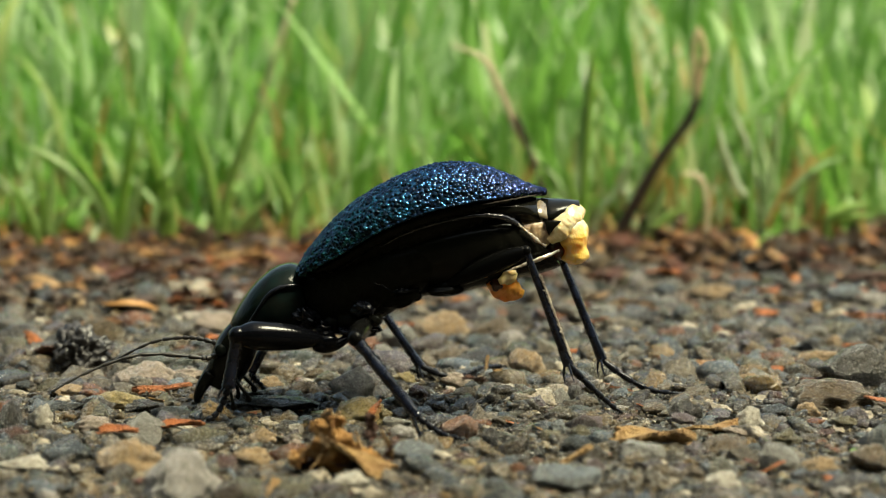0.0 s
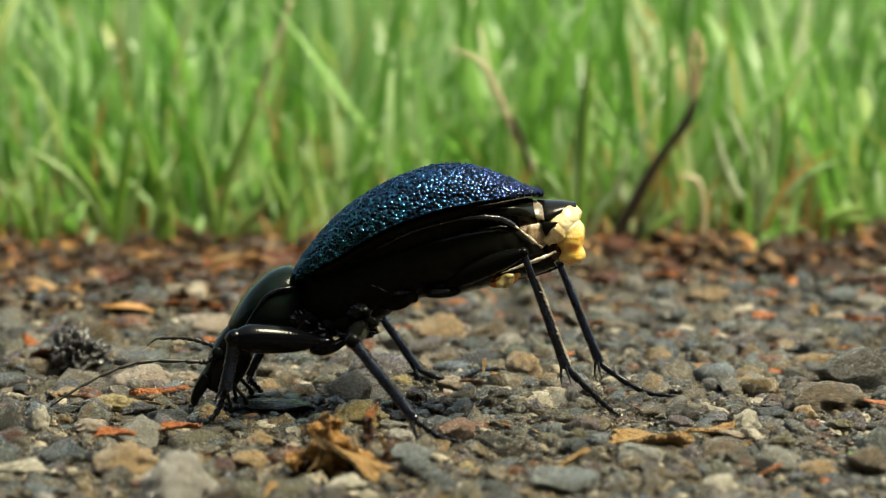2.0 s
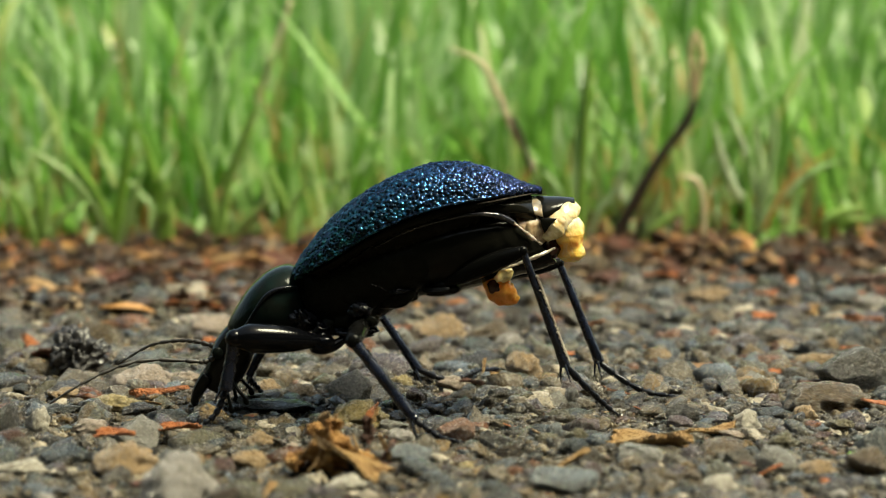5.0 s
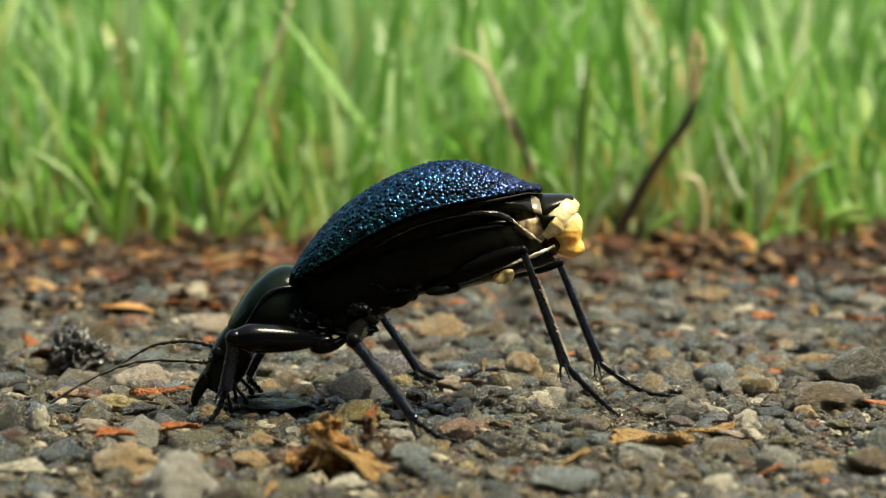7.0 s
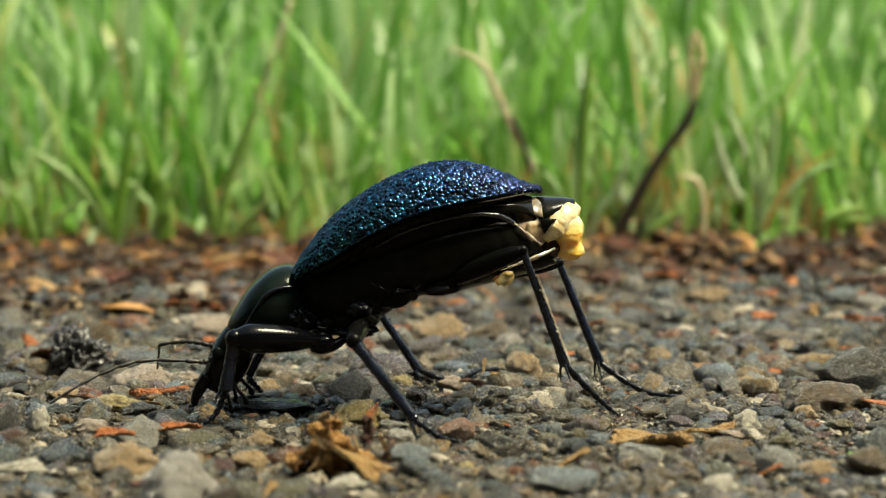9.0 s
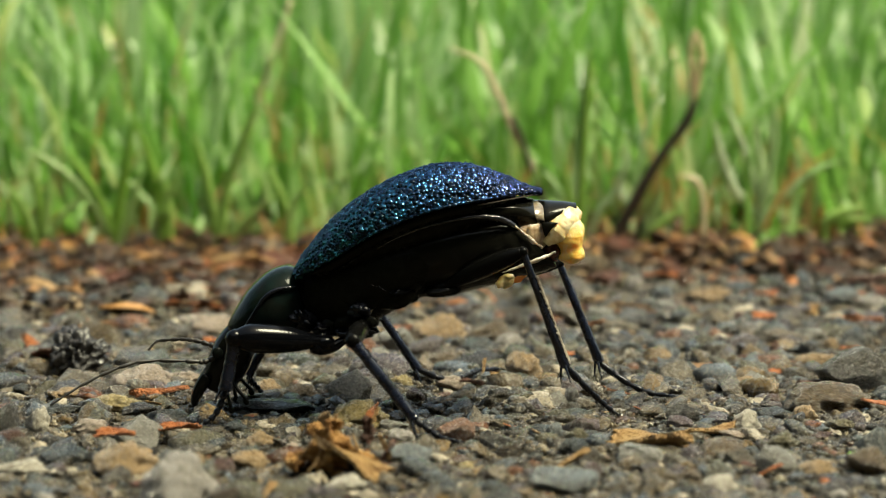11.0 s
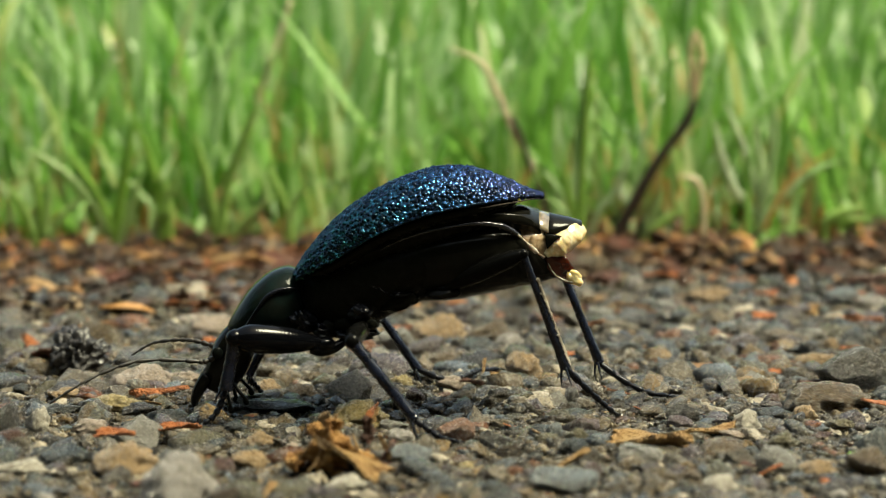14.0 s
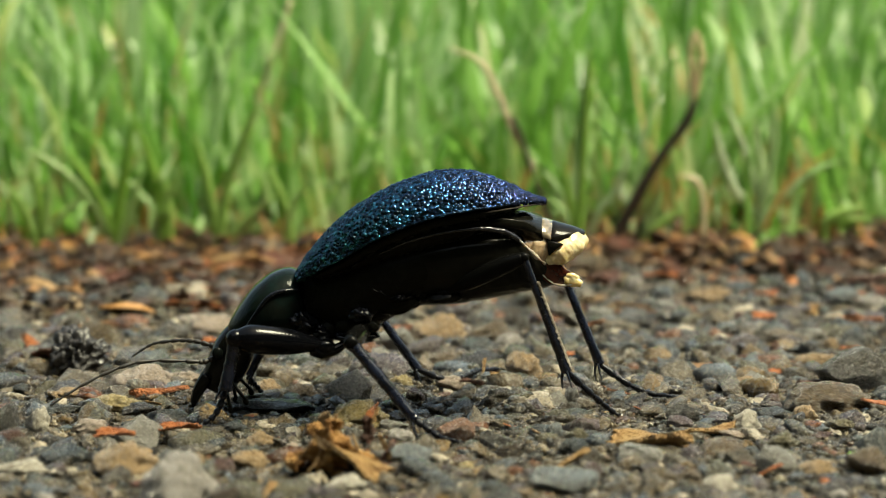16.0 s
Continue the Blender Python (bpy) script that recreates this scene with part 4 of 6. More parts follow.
NOTED_ROUND = [
    (-6.1, -26.7, 2.1, 1.1, T_WHITE, "small white flat pebble on damp dirt"),
    (21.7, -20.9, 2.8, 2.8, T_GREY, "pale grey angular pebble on damp dirt"),
    (29.8, -14.2, 3.5, 3.9, T_BLUE, "rounded blue-grey pebble on damp dirt"),
    (41.8, 62.0, 4.0, 3.0, T_BLUE, "pale blue-grey pebble on damp dirt"),
    (15.5, 50.1, 3.9, 2.1, T_GREY, "pale bluish flake-like pebble on damp dirt"),
    (4.4, 36.2, 4.0, 3.3, T_BROWN, "brown angular pebble on damp dirt"),
    (-0.2, 38.3, 4.7, 3.9, T_TAN, "tan pebble in the shade on damp dirt"),
    (2.7, 22.1, 4.8, 2.2, T_DARK, "dark flat pebble on damp dirt"),
    (6.8, 15.5, 2.8, 3.5, T_TAN, "tan upright pebble on damp dirt"),
    (-25.1, 3.1, 3.1, 2.0, T_YELLOW, "ochre crumbly pebble on damp dirt"),
    (-12.3, 0.1, 5.5, 1.1, T_SLATE, "flat dark green-grey slate on damp dirt"),
    (-12.7, -12.1, 1.7, 1.5, T_TAN, "tan square pebble on damp dirt"),
    (-12.7, -18.5, 2.3, 1.7, T_TAN, "cream-tan pebble on damp dirt"),
    (18.4, 9.7, 2.0, 1.1, T_WHITE, "small pale flat pebble on damp dirt"),
    (31.7, 21.3, 2.9, 1.8, T_TAN, "olive-tan pebble on damp dirt"),
    (18.9, 44.9, 2.7, 2.5, T_DARK, "dark brown pebble on damp dirt"),
    (28.6, 64.3, 4.2, 2.7, T_TAN, "olive-grey pebble on damp dirt"),
    (7.7, -25.7, 5.3, 1.8, T_BLUE, "wide flat grey-blue stone on damp dirt"),
]
NOTED_REST = [
    (13.1, -17.7, 4.2, 1.9, T_GREY, "grey-brown flat stone on damp dirt"),
    (19.2, -14.4, 3.1, 1.9, T_BROWN, "olive-brown pebble on damp dirt"),
    (-27.5, -21.7, 3.0, 1.6, T_WHITE, "white flat pebble on damp dirt"),
    (-26.8, -12.6, 2.8, 2.0, T_DARK, "dark grey pebble on damp dirt"),
    (25.2, 10.2, 3.2, 2.3, T_GREY, "grey rough pebble on damp dirt"),
    (17.7, -3.3, 2.5, 1.9, T_DARK, "dark pebble on damp dirt"),
    (-31.5, -6.8, 2.1, 3.1, T_DARK, "dark angular pebble on damp dirt"),
    (17.3, -27.0, 2.1, 1.8, T_WHITE, "cream pebble on damp dirt"),
    (23.8, 76.3, 3.8, 3.2, T_GREY, "pale grey pebble on damp dirt"),
    (20.4, 81.4, 3.6, 2.9, T_DARK, "dark slate pebble on damp dirt"),
    (-4.3, 31.0, 3.5, 3.2, T_GREY, "grey crumbly pebble on damp dirt"),
    (-11.0, 24.3, 2.9, 2.5, T_BROWN, "brown pebble on damp dirt"),
    (-21.6, 42.4, 5.9, 2.7, T_PINK, "pale pinkish blurred stone on damp dirt"),
    (10.0, 5.6, 1.3, 1.7, T_GREY, "grey pebble on damp dirt"),
    (4.7, 7.2, 2.2, 1.2, T_WHITE, "cream flat pebble on damp dirt"),
    (-10.6, -9.3, 1.0, 1.3, T_WHITE, "tiny cream pebble on damp dirt"),
    (24.5, -21.1, 2.2, 1.6, T_TAN, "cream-tan pebble on damp dirt"),
    (27.9, -21.0, 2.6, 2.4, T_BROWN, "brown pebble on damp dirt"),
]

for x, y, w, h, mat, label in NOTED + NOTED_ROUND + NOTED_REST:
    pebble(x, y, w, h, label, material=mat, turn=rng.uniform(-25, 25))


def bed(mat, label, spots):
    """Pebbles of one kind at the places (x, y, width, height)."""
    for x, y, w, h in spots:
        pebble(x, y, w, h, label, material=mat, turn=rng.uniform(-25, 25))


bed(T_PINK, "pale pinkish mottled pebble bedded in damp dirt", [(-25.3, -7.9, 2.4, 1.7), (-20.8, 12.6, 2.3, 1.5), (-10.3, -15.1, 1.0, 1.1), (0.7, 10.4, 2.2, 1.4), (20.4, -10.5, 1.5, 0.8)])
bed(T_TAN, "tan sandy pebble bedded in damp dirt", [(-29.3, 6.5, 2.6, 1.4), (-30.9, -10.6, 0.8, 1.0), (-13.8, 8.3, 1.9, 2.1), (24.2, 9.8, 1.8, 1.8), (35.3, 32.4, 1.3, 1.6)])
bed(T_PALE, "pale grey rounded pebble bedded in damp dirt", [(-26.0, 8.5, 1.1, 0.8), (-2.8, -12.9, 1.7, 1.7), (13.2, -0.5, 0.9, 0.7), (20.2, -23.6, 0.8, 0.7), (24.7, -27.7, 1.4, 1.0), (6.2, 33.4, 2.2, 1.5), (21.3, 73.3, 2.0, 2.5), (44.8, 61.5, 3.7, 2.0), (38.0, 26.8, 1.4, 1.0), (-24.4, -29.9, 1.3, 1.1)])
bed(T_SLATE, "dark blue-green slate pebble bedded in damp dirt", [(-28.5, -0.2, 2.9, 1.3), (-20.4, -1.6, 3.4, 1.9), (3.2, -27.5, 2.0, 1.2), (24.0, -4.8, 2.6, 1.6), (20.8, -15.7, 1.8, 1.2), (37.9, 36.4, 2.8, 2.0), (23.0, 39.2, 2.5, 0.9), (17.1, 32.2, 2.4, 1.4)])
bed(T_WHITE, "cream-white pebble bedded in damp dirt", [(-18.0, 18.3, 1.6, 0.9), (7.6, -24.5, 0.7, 0.6), (17.3, -27.1, 1.4, 1.2)])
bed(T_BROWN, "rough brown pebble bedded in damp dirt", [(-11.2, 7.2, 2.5, 1.8), (-0.2, 23.2, 2.8, 1.7), (15.8, -23.9, 1.4, 1.4)])
bed(T_GREY, "grey speckled pebble bedded in damp dirt", [(-3.6, -6.5, 2.1, 1.4), (-5.3, 19.5, 2.3, 2.6), (34.1, 37.9, 3.8, 1.6), (23.0, 58.0, 2.5, 2.2)])
bed(T_YELLOW, "yellow-tan pebble under the beetle on damp dirt", [(-3.3, 10.7, 1.5, 1.8)])
bed(T_MAROON, "glossy maroon pebble under the beetle on damp dirt", [(-2.2, 4.9, 1.7, 1.4)])
bed(T_RED, "small red-brown pebble on damp dirt", [(-3.5, -14.2, 0.8, 0.9)])
bed(T_BLUE, "blue-grey pebble bedded in damp dirt", [(3.8, -2.6, 0.9, 1.2), (8.0, -9.5, 1.4, 1.6), (6.0, -12.8, 0.7, 0.6), (5.8, -25.0, 0.8, 0.8), (29.4, 14.1, 1.6, 1.1), (27.3, -16.4, 1.5, 0.7), (21.1, 60.3, 2.8, 1.8)])
bed(T_OLIVE, "olive-brown pebble bedded in damp dirt", [(7.2, -12.1, 1.6, 0.9), (9.3, -13.1, 1.1, 1.5), (7.9, -21.9, 2.3, 1.1), (28.7, -6.7, 1.8, 1.3), (23.5, -12.8, 1.8, 1.5)])
bed(T_DARK, "dark angular pebble bedded in damp dirt", [(4.9, -9.7, 1.1, 0.8), (29.0, 78.6, 2.4, 1.9), (20.8, 40.4, 1.7, 1.9)])
bed(T_PURPLE, "purplish-grey pebble bedded in damp dirt", [(9.6, -21.6, 1.8, 1.7), (17.2, -5.1, 2.0, 1.3)])
n = 0
while n < 270:
    y = -34 + 135 * rng.random() ** 1.4
    x = rng.uniform(-1, 1) * (27 + 0.24 * (y + 30))
    w = min(4.6, 0.9 * math.exp(rng.gauss(0.35, 0.45)) * (1 + 0.004 * (y + 30)))
    if any(math.hypot(x - a, y - b) < r + w * 0.42 for a, b, r in TAKEN):
        continue
    pebble(x, y, w)
    n += 1


def grain_bases(sub):
    """Unit grains: worn rounded ones and broken angular ones, with whether they shade smooth."""
    out = []
    for i in range(20):
        if i < 13 and sub > 8:
            bm = bmesh.new()
            blob(bm, (0, 0, 0), (1.05, 0.95, 0.9), 0.75, 1.1, 2, 200 + i)
        else:
            bm = hull(100 + i, sub)
        bm.verts.index_update()
        out.append((np.array([v.co[:] for v in bm.verts]), [tuple(v.index for v in f.verts) for f in bm.faces], i < 13 and sub > 8))
        bm.free()
    return out


def gravel(name, count, where, size, sub, label, material=None):
    """Loose grit as one mesh."""
    bases = grain_bases(sub)
    verts, faces, soft, base = [], [], [], 0
    for _ in range(count):
        x, y = where()
        r = size() * 0.5
        if r > 0.3 and any(math.hypot(x - a, y - b) < q + r * 0.3 for a, b, q in TAKEN):
            continue
        co, fc, round_one = bases[rng.randrange(20)]
        e = np.array(Euler((rng.uniform(-0.5, 0.5), rng.uniform(-0.5, 0.5), rng.uniform(0, 6.28))).to_matrix())
        k = np.array((r * rng.uniform(0.8, 1.4), r * rng.uniform(0.7, 1.1), r * rng.uniform(0.5, 0.9)))
        verts.append((co * k) @ e.T + np.array((x, y, ground_z(x, y) + r * (0.02 if r > 0.3 else 0.3))))
        faces += [tuple(i + base for i in f) for f in fc]
        soft += [round_one] * len(fc)
        base += len(co)
    ob = raw(name, np.concatenate(verts), faces, material or M_GRAVEL, None, False)
    ob.data.polygons.foreach_set("use_smooth", soft)
    return tagged(ob, label, "gravel", kind="stuff")


def strip(lo, hi, power):
    def where():
        y = lo + (hi - lo) * rng.random() ** power
        return rng.uniform(-1, 1) * (28 + 0.24 * (y + 30)), y
    return where


gravel("gravel", 8600, strip(-34, 112, 1.1), lambda: min(3.0, 0.85 * math.exp(rng.gauss(0.1, 0.5))), 16, "loose mixed grey and brown gravel")
gravel("coarse_gravel", 480, strip(8, 84, 1.0), lambda: rng.uniform(1.6, 4.4), 22, "coarse broken gravel and clods towards the turf")
gravel("soil_crumbs", 7500, strip(-34, 70, 1.1), lambda: rng.uniform(0.35, 1.0), 14, "damp brown soil crumbs on the path", M_GRIT)
gravel("grit", 40000, strip(-34, 62, 1.15), lambda: 0.30 * math.exp(rng.gauss(0, 0.45)), 8, "fine brown grit and soil crumbs between the pebbles", M_GRIT)

gravel("sand", 13000, strip(-34, 60, 1.1), lambda: 0.19 * math.exp(rng.gauss(0, 0.4)), 8, "pale sand grains scattered over the damp soil", M_SAND)


def clod(x, y, width, height):
    """A wet black crumbly clod."""
    bm = bmesh.new()
    blob(bm, (0, 0, height * 0.35), (width * 0.5, width * 0.42, height * 0.55), 0.5, 2.2, 5, 21)
    for v in bm.verts:
        v.co += v.co.normalized() * (0.3 * noise.noise(v.co * 2.4) + 0.2 * noise.noise(v.co * 5.5) + 0.12 * noise.noise(v.co * 11))
    ob = part("dirt_clod", bm, M_CLOD)
    ob.location = (x * 0.001, y * 0.001, ground_z(x, y) * 0.001)
    return tagged(ob, "wet black crumbly dirt clod on the path", "clod")


M_CLOD = chitin("wet_clod", (0.014, 0.013, 0.014), 0.34, (0.055, 0.05, 0.05), 3500, 0.4)
clod(-30.8, 18.6, 4.2, 3.7)

# ---------------- bark chips and dry bits ----------------


def chip_mesh(seed, thin=0.1):
    """A thin splintered flake with ragged ends, unit half-length along x."""
    r = random.Random(seed)
    nx, ny = 14, 7
    wide = r.uniform(0.26, 0.58)
    ends = [[1 + r.uniform(-0.3, 0.12) for _ in range(ny)] for _ in range(2)]
    twist, bow, cup = r.uniform(-0.5, 0.5), r.uniform(-0.04, 0.06), r.uniform(-0.25, 0.3)
    edge = [[1 + 0.6 * noise.noise(Vector((k * 0.5, seed * 3.3, q * 5))) for k in range(nx)] for q in range(2)]
    bm = bmesh.new()
    layers = []
    for top in (1, 0):
        grid = []
        for i in range(nx):
            row = []
            for j in range(ny):
                u, v = i / (nx - 1) * 2 - 1, j / (ny - 1) * 2 - 1
                x = u * (ends[1][j] if u > 0 else ends[0][j])
                w = wide * edge[v > 0][i] * (1 - 0.35 * abs(u) ** 3)
                z = bow * (1 - u * u) + cup * wide * v * v + 0.03 * noise.noise(Vector((u * 1.5, v * 7, seed)))
                z += thin * (0.5 if top else -0.5) * (1 - 0.5 * abs(v) ** 4)
                a = twist * u
                row.append(bm.verts.new((x, v * w * math.cos(a) - z * math.sin(a), z * math.cos(a) + v * w * math.sin(a))))
            grid.append(row)
        layers.append(grid)
    t, b = layers
    for i in range(nx - 1):
        for j in range(ny - 1):
            bm.faces.new((t[i][j], t[i + 1][j], t[i + 1][j + 1], t[i][j + 1]))
            bm.faces.new((b[i][j], b[i][j + 1], b[i + 1][j + 1], b[i + 1][j]))
    for i in range(nx - 1):
        bm.faces.new((t[i][0], b[i][0], b[i + 1][0], t[i + 1][0]))
        bm.faces.new((t[i][-1], t[i + 1][-1], b[i + 1][-1], b[i][-1]))
    for j in range(ny - 1):
        bm.faces.new((t[0][j], t[0][j + 1], b[0][j + 1], b[0][j]))
        bm.faces.new((t[-1][j], b[-1][j], b[-1][j + 1], t[-1][j + 1]))
    bmesh.ops.recalc_face_normals(bm, faces=bm.faces)
    me = bpy.data.meshes.new("bark_chip")
    bm.to_mesh(me)
    bm.free()
    me.materials.append(M_CHIP)
    return me


CHIP_MESHES = [chip_mesh(i, 0.11 + 0.03 * (i % 4)) for i in range(12)]


def chip(x, y, length, turn, tip=0.0, lift=0.35, base=None, label="", wide=1.0):
    ob = new("bark_chip", CHIP_MESHES[rng.randrange(12)])
    ob.matrix_basis = Matrix.LocRotScale((x * 0.001, y * 0.001, (ground_z(x, y) + lift) * 0.001), Euler((rng.uniform(-0.3, 0.3), radians(tip), radians(turn))),
                                         Vector((1, wide, 1)) * length * 0.0005)
    if base:
        ob.material_slots[0].link = "OBJECT"
        ob.material_slots[0].material = base
    return tagged(ob, label or "rust-brown bark chip lying on the gravel", "bark chip", "bark chips")



def chip_tint(name, base, dark):
    a = Mat(name, 0.5)
    col = a.mix(a.range(a.noise(2.5, 5), 0.35, 0.7, 0, 1), base, dark)
    a.colour(a.mix(a.range(a.noise(9, 4), 0.58, 0.72, 0, 0.5), col, (0.42, 0.30, 0.18)))
    return a.bump(a.noise(8, 5), 0.6, 0.1).m


T_RUST, T_MAR = chip_tint("rust_bark", (0.46, 0.145, 0.04), (0.24, 0.07, 0.02)), chip_tint("dark_bark", (0.15, 0.045, 0.025), (0.06, 0.025, 0.015))
T_STRAWC = chip_tint("tan_wood", (0.42, 0.26, 0.10), (0.27, 0.14, 0.05))
T_GREEN = chip_tint("green_scrap", (0.26, 0.50, 0.08), (0.18, 0.38, 0.06))
CHIPS = [
    (-22.2, 6.6, 4.6, 4, -4, 0.5, 0.42, T_RUST, "rust-orange bark splinter on the gravel"),
    (-18.6, -10.1, 3.0, 6, -2, 0.85, 0.75, T_RUST, "orange bark splinter on the gravel"),
    (-22.2, -16.2, 2.7, -4, 0, 1.5, 0.9, T_RUST, "red-brown seed husk on the gravel"),
    (-25.7, 55.9, 6.3, -4, 0, 0.6, 0.6, T_RUST, "rust-orange bark splinter on the gravel"),
    (-36.0, 28.0, 3.8, -30, 30, 0.9, 0.8, T_RUST, "rust-orange curled bark chip on the gravel"),
    (7.1, -22.8, 5.4, 22, -22, 0.9, 0.35, T_STRAWC, "tan wood splinter on the gravel"),
    (14.2, -14.3, 5.7, 0, 2, 0.7, 0.8, T_STRAWC, "tan broken bark piece on the gravel"),
    (21.0, 14.8, 3.9, 8, -6, 0.4, 0.7, T_MAR, "red-brown leaf scrap on the gravel"),
    (25.9, 17.7, 4.5, 2, -2, 0.4, 0.8, T_RUST, "rust bark scrap on the gravel"),
    (32.2, -2.9, 2.7, 20, 10, 1.0, 1.0, T_RUST, "orange curled leaf scrap on the gravel"),
    (-7.9, -17.9, 3.6, -60, -60, 1.6, 0.7, T_STRAWC, "frayed tan bark fibre standing up on the gravel"),
    (-5.7, -24.2, 5.3, -25, 22, 1.2, 0.5, T_STRAWC, "frayed tan bark strip on the gravel"),
    (-5.0, -14.8, 1.4, 80, -60, 1.0, 0.9, T_MAR, "brown bark flake on the gravel"),
]
BITS = [
    (-4.0, 44.9, 3.4, -4, 0, 0.5, 0.7, T_RUST, "rust bark scrap on the gravel"),
    (11.8, 23.8, 2.6, 0, 0, 0.5, 0.7, T_RUST, "orange bark scrap on the gravel"),
    (3.3, 13.2, 1.9, 70, -62, 0.9, 0.25, T_STRAWC, "tiny pale straw splinter on the gravel"),
    (5.5, 11.9, 2.9, -12, 0, 0.5, 0.5, T_STRAWC, "pale straw flake on the gravel"),
    (-5.1, -5.3, 1.7, 60, -50, 0.8, 0.8, T_STRAWC, "tan leaf scrap on the gravel"),
    (-10.7, -29.5, 1.8, 60, -40, 0.9, 0.5, T_STRAWC, "tan bark splinter on the gravel"),
    (18.8, -9.6, 4.7, 10, -6, 0.5, 0.4, T_STRAWC, "rust brown sliver on the gravel"),
    (36.1, 55.9, 4.9, -25, 8, 0.6, 0.5, T_STRAWC, "tan dry leaf scrap on the gravel"),
    (19.5, 51.4, 4.8, 4, 0, 0.5, 0.5, T_RUST, "orange bark splinter on the gravel"),
    (-43.6, 75.0, 6.7, 4, -4, 0.6, 0.5, T_STRAWC, "tan dry leaf scrap on the gravel"),
    (-47.4, 90.0, 5.0, 0, 0, 0.8, 0.7, T_RUST, "rust bark scrap on the gravel"),
    (41.3, 47.4, 3.6, -15, 0, 0.6, 0.5, T_RUST, "orange bark splinter on the gravel"),
]
SCRAPS = [
    (27.1, -19.8, 0.9, 10, -6, 0.8, 0.80, T_GREEN, "bright green leaf scrap on the gravel"),
    (-55.8, 113.1, 3.7, 8, -6, 1.2, 0.60, T_GREEN, "pale green fallen blade at the turf edge"),
    (28.4, 21.9, 1.2, 80, -75, 1.2, 1.00, T_MAR, "dark brown leaf scrap standing up on the gravel"),
    (22.4, 17.1, 0.9, 70, -65, 0.9, 0.70, T_RUST, "orange leaf tip standing up on the gravel"),
    (13.5, 8.7, 2.7, -25, 8, 0.5, 0.35, T_RUST, "rust-brown bark sliver on the gravel"),
    (-14.0, -5.8, 0.6, 10, 0, 0.5, 1.00, T_RUST, "small red bark crumb on the gravel"),
    (2.3, 9.3, 2.0, -24, 6, 0.6, 0.16, T_MAR, "thin brown twig piece on the gravel"),
    (4.6, 11.4, 1.8, -22, 6, 0.6, 0.40, T_STRAWC, "pale straw flake on the gravel"),
    (35.9, 27.0, 1.8, 0, 0, 0.7, 0.70, T_RUST, "orange bark scrap on the gravel"),
    (-5.1, -5.3, 1.7, 60, -30, 1.2, 0.90, T_RUST, "crumbling orange leaf scrap on the gravel"),
]
EDGE_LEAVES = [
    (-60.5, 133.3, 4.9, -35, 20, 1.6, 0.90, T_MAR, "dark brown curled dead leaf at the turf edge"),
    (-50.7, 125.4, 4.6, 10, -8, 1.2, 0.60, T_MAR, "dark brown dead leaf scrap at the turf edge"),
    (-43.2, 94.9, 4.1, 2, 0, 0.8, 0.50, T_RUST, "rust bark scrap on the gravel"),
    (-32.8, 116.3, 5.2, 5, -10, 1.4, 0.80, T_MAR, "dark brown dead leaf at the turf edge"),
    (-23.5, 120.0, 4.5, -15, 12, 1.4, 0.70, T_MAR, "dark brown dead leaf at the turf edge"),
    (22.8, 127.7, 4.6, 60, -40, 1.8, 1.10, T_MAR, "dark brown curled dead leaf at the turf edge"),
    (49.4, 127.7, 5.8, -10, -25, 2.2, 1.30, T_STRAWC, "tan dry leaf scrap at the turf edge"),
    (31.1, 133.3, 3.9, 20, 15, 1.5, 0.80, T_RUST, "rust dead leaf scrap at the turf edge"),
    (40.8, 130.1, 4.7, -15, -14, 1.5, 0.90, T_RUST, "rust dead leaf scrap at the turf edge"),
    (48.3, 99.3, 5.2, 4, 0, 1.0, 0.60, T_RUST, "rust bark scrap on the gravel"),
    (44.3, 85.3, 5.9, -8, 3, 1.0, 0.35, T_MAR, "dark brown flat bark strip on the gravel"),
    (-27.7, 78.6, 5.1, -20, 8, 1.0, 0.45, T_MAR, "dark red-brown bark strip on the gravel"),
    (-32.7, 93.0, 3.4, -30, 15, 1.0, 0.60, T_RUST, "rust bark scrap on the gravel"),
]

for x, y, l, turn, tip, lift, wide, mat, label in CHIPS + BITS + SCRAPS + EDGE_LEAVES:
    chip(x, y, l, turn, tip, lift, mat, label, wide)
for _ in range(34):       # small crumbs of bark among the gravel
    y = rng.uniform(-30, 60)
    chip(rng.uniform(-1, 1) * (26 + 0.24 * (y + 30)), y, rng.uniform(0.8, 2.2), rng.uniform(-60, 60), rng.uniform(-20, 20), 0.5, rng.choice((T_RUST, T_MAR, T_STRAWC)),
         "small bark crumb lying on the gravel", rng.uniform(0.6, 1.1))


def bark_clump(x, y, pieces):
    """Frayed bark: crumbling fibrous lumps jammed together."""
    root = tagged(new("bark_clump"), "frayed tan and dark brown bark clump on the gravel", "bark clump")
    root.location = (x * 0.001, y * 0.001, ground_z(x, y) * 0.001)
    for k, (material, pts, radii) in enumerate(pieces):
        bm = bmesh.new()
        fleshy(bm, pts, radii, 20 + k, 0.55, 26, 40, 0.8)
        part("bark_lump", bm, material, root)
    for k in range(16):      # loose fibres
        f = new("fibre", CHIP_MESHES[rng.randrange(12)])
        f.parent = root
        f.matrix_basis = Matrix.LocRotScale((rng.uniform(-0.003, 0.003), rng.uniform(-0.0012, 0.0008), rng.uniform(0.0004, 0.0028)),
                                            Euler((rng.uniform(-1.2, 1.2), rng.uniform(-1.3, 1.3), rng.uniform(-0.8, 0.8))), Vector((1, 0.5, 1)) * rng.uniform(0.0004, 0.0009))
        f.material_slots[0].link = "OBJECT"
        f.material_slots[0].material = T_STRAWC if k % 3 else T_MAR
    return root


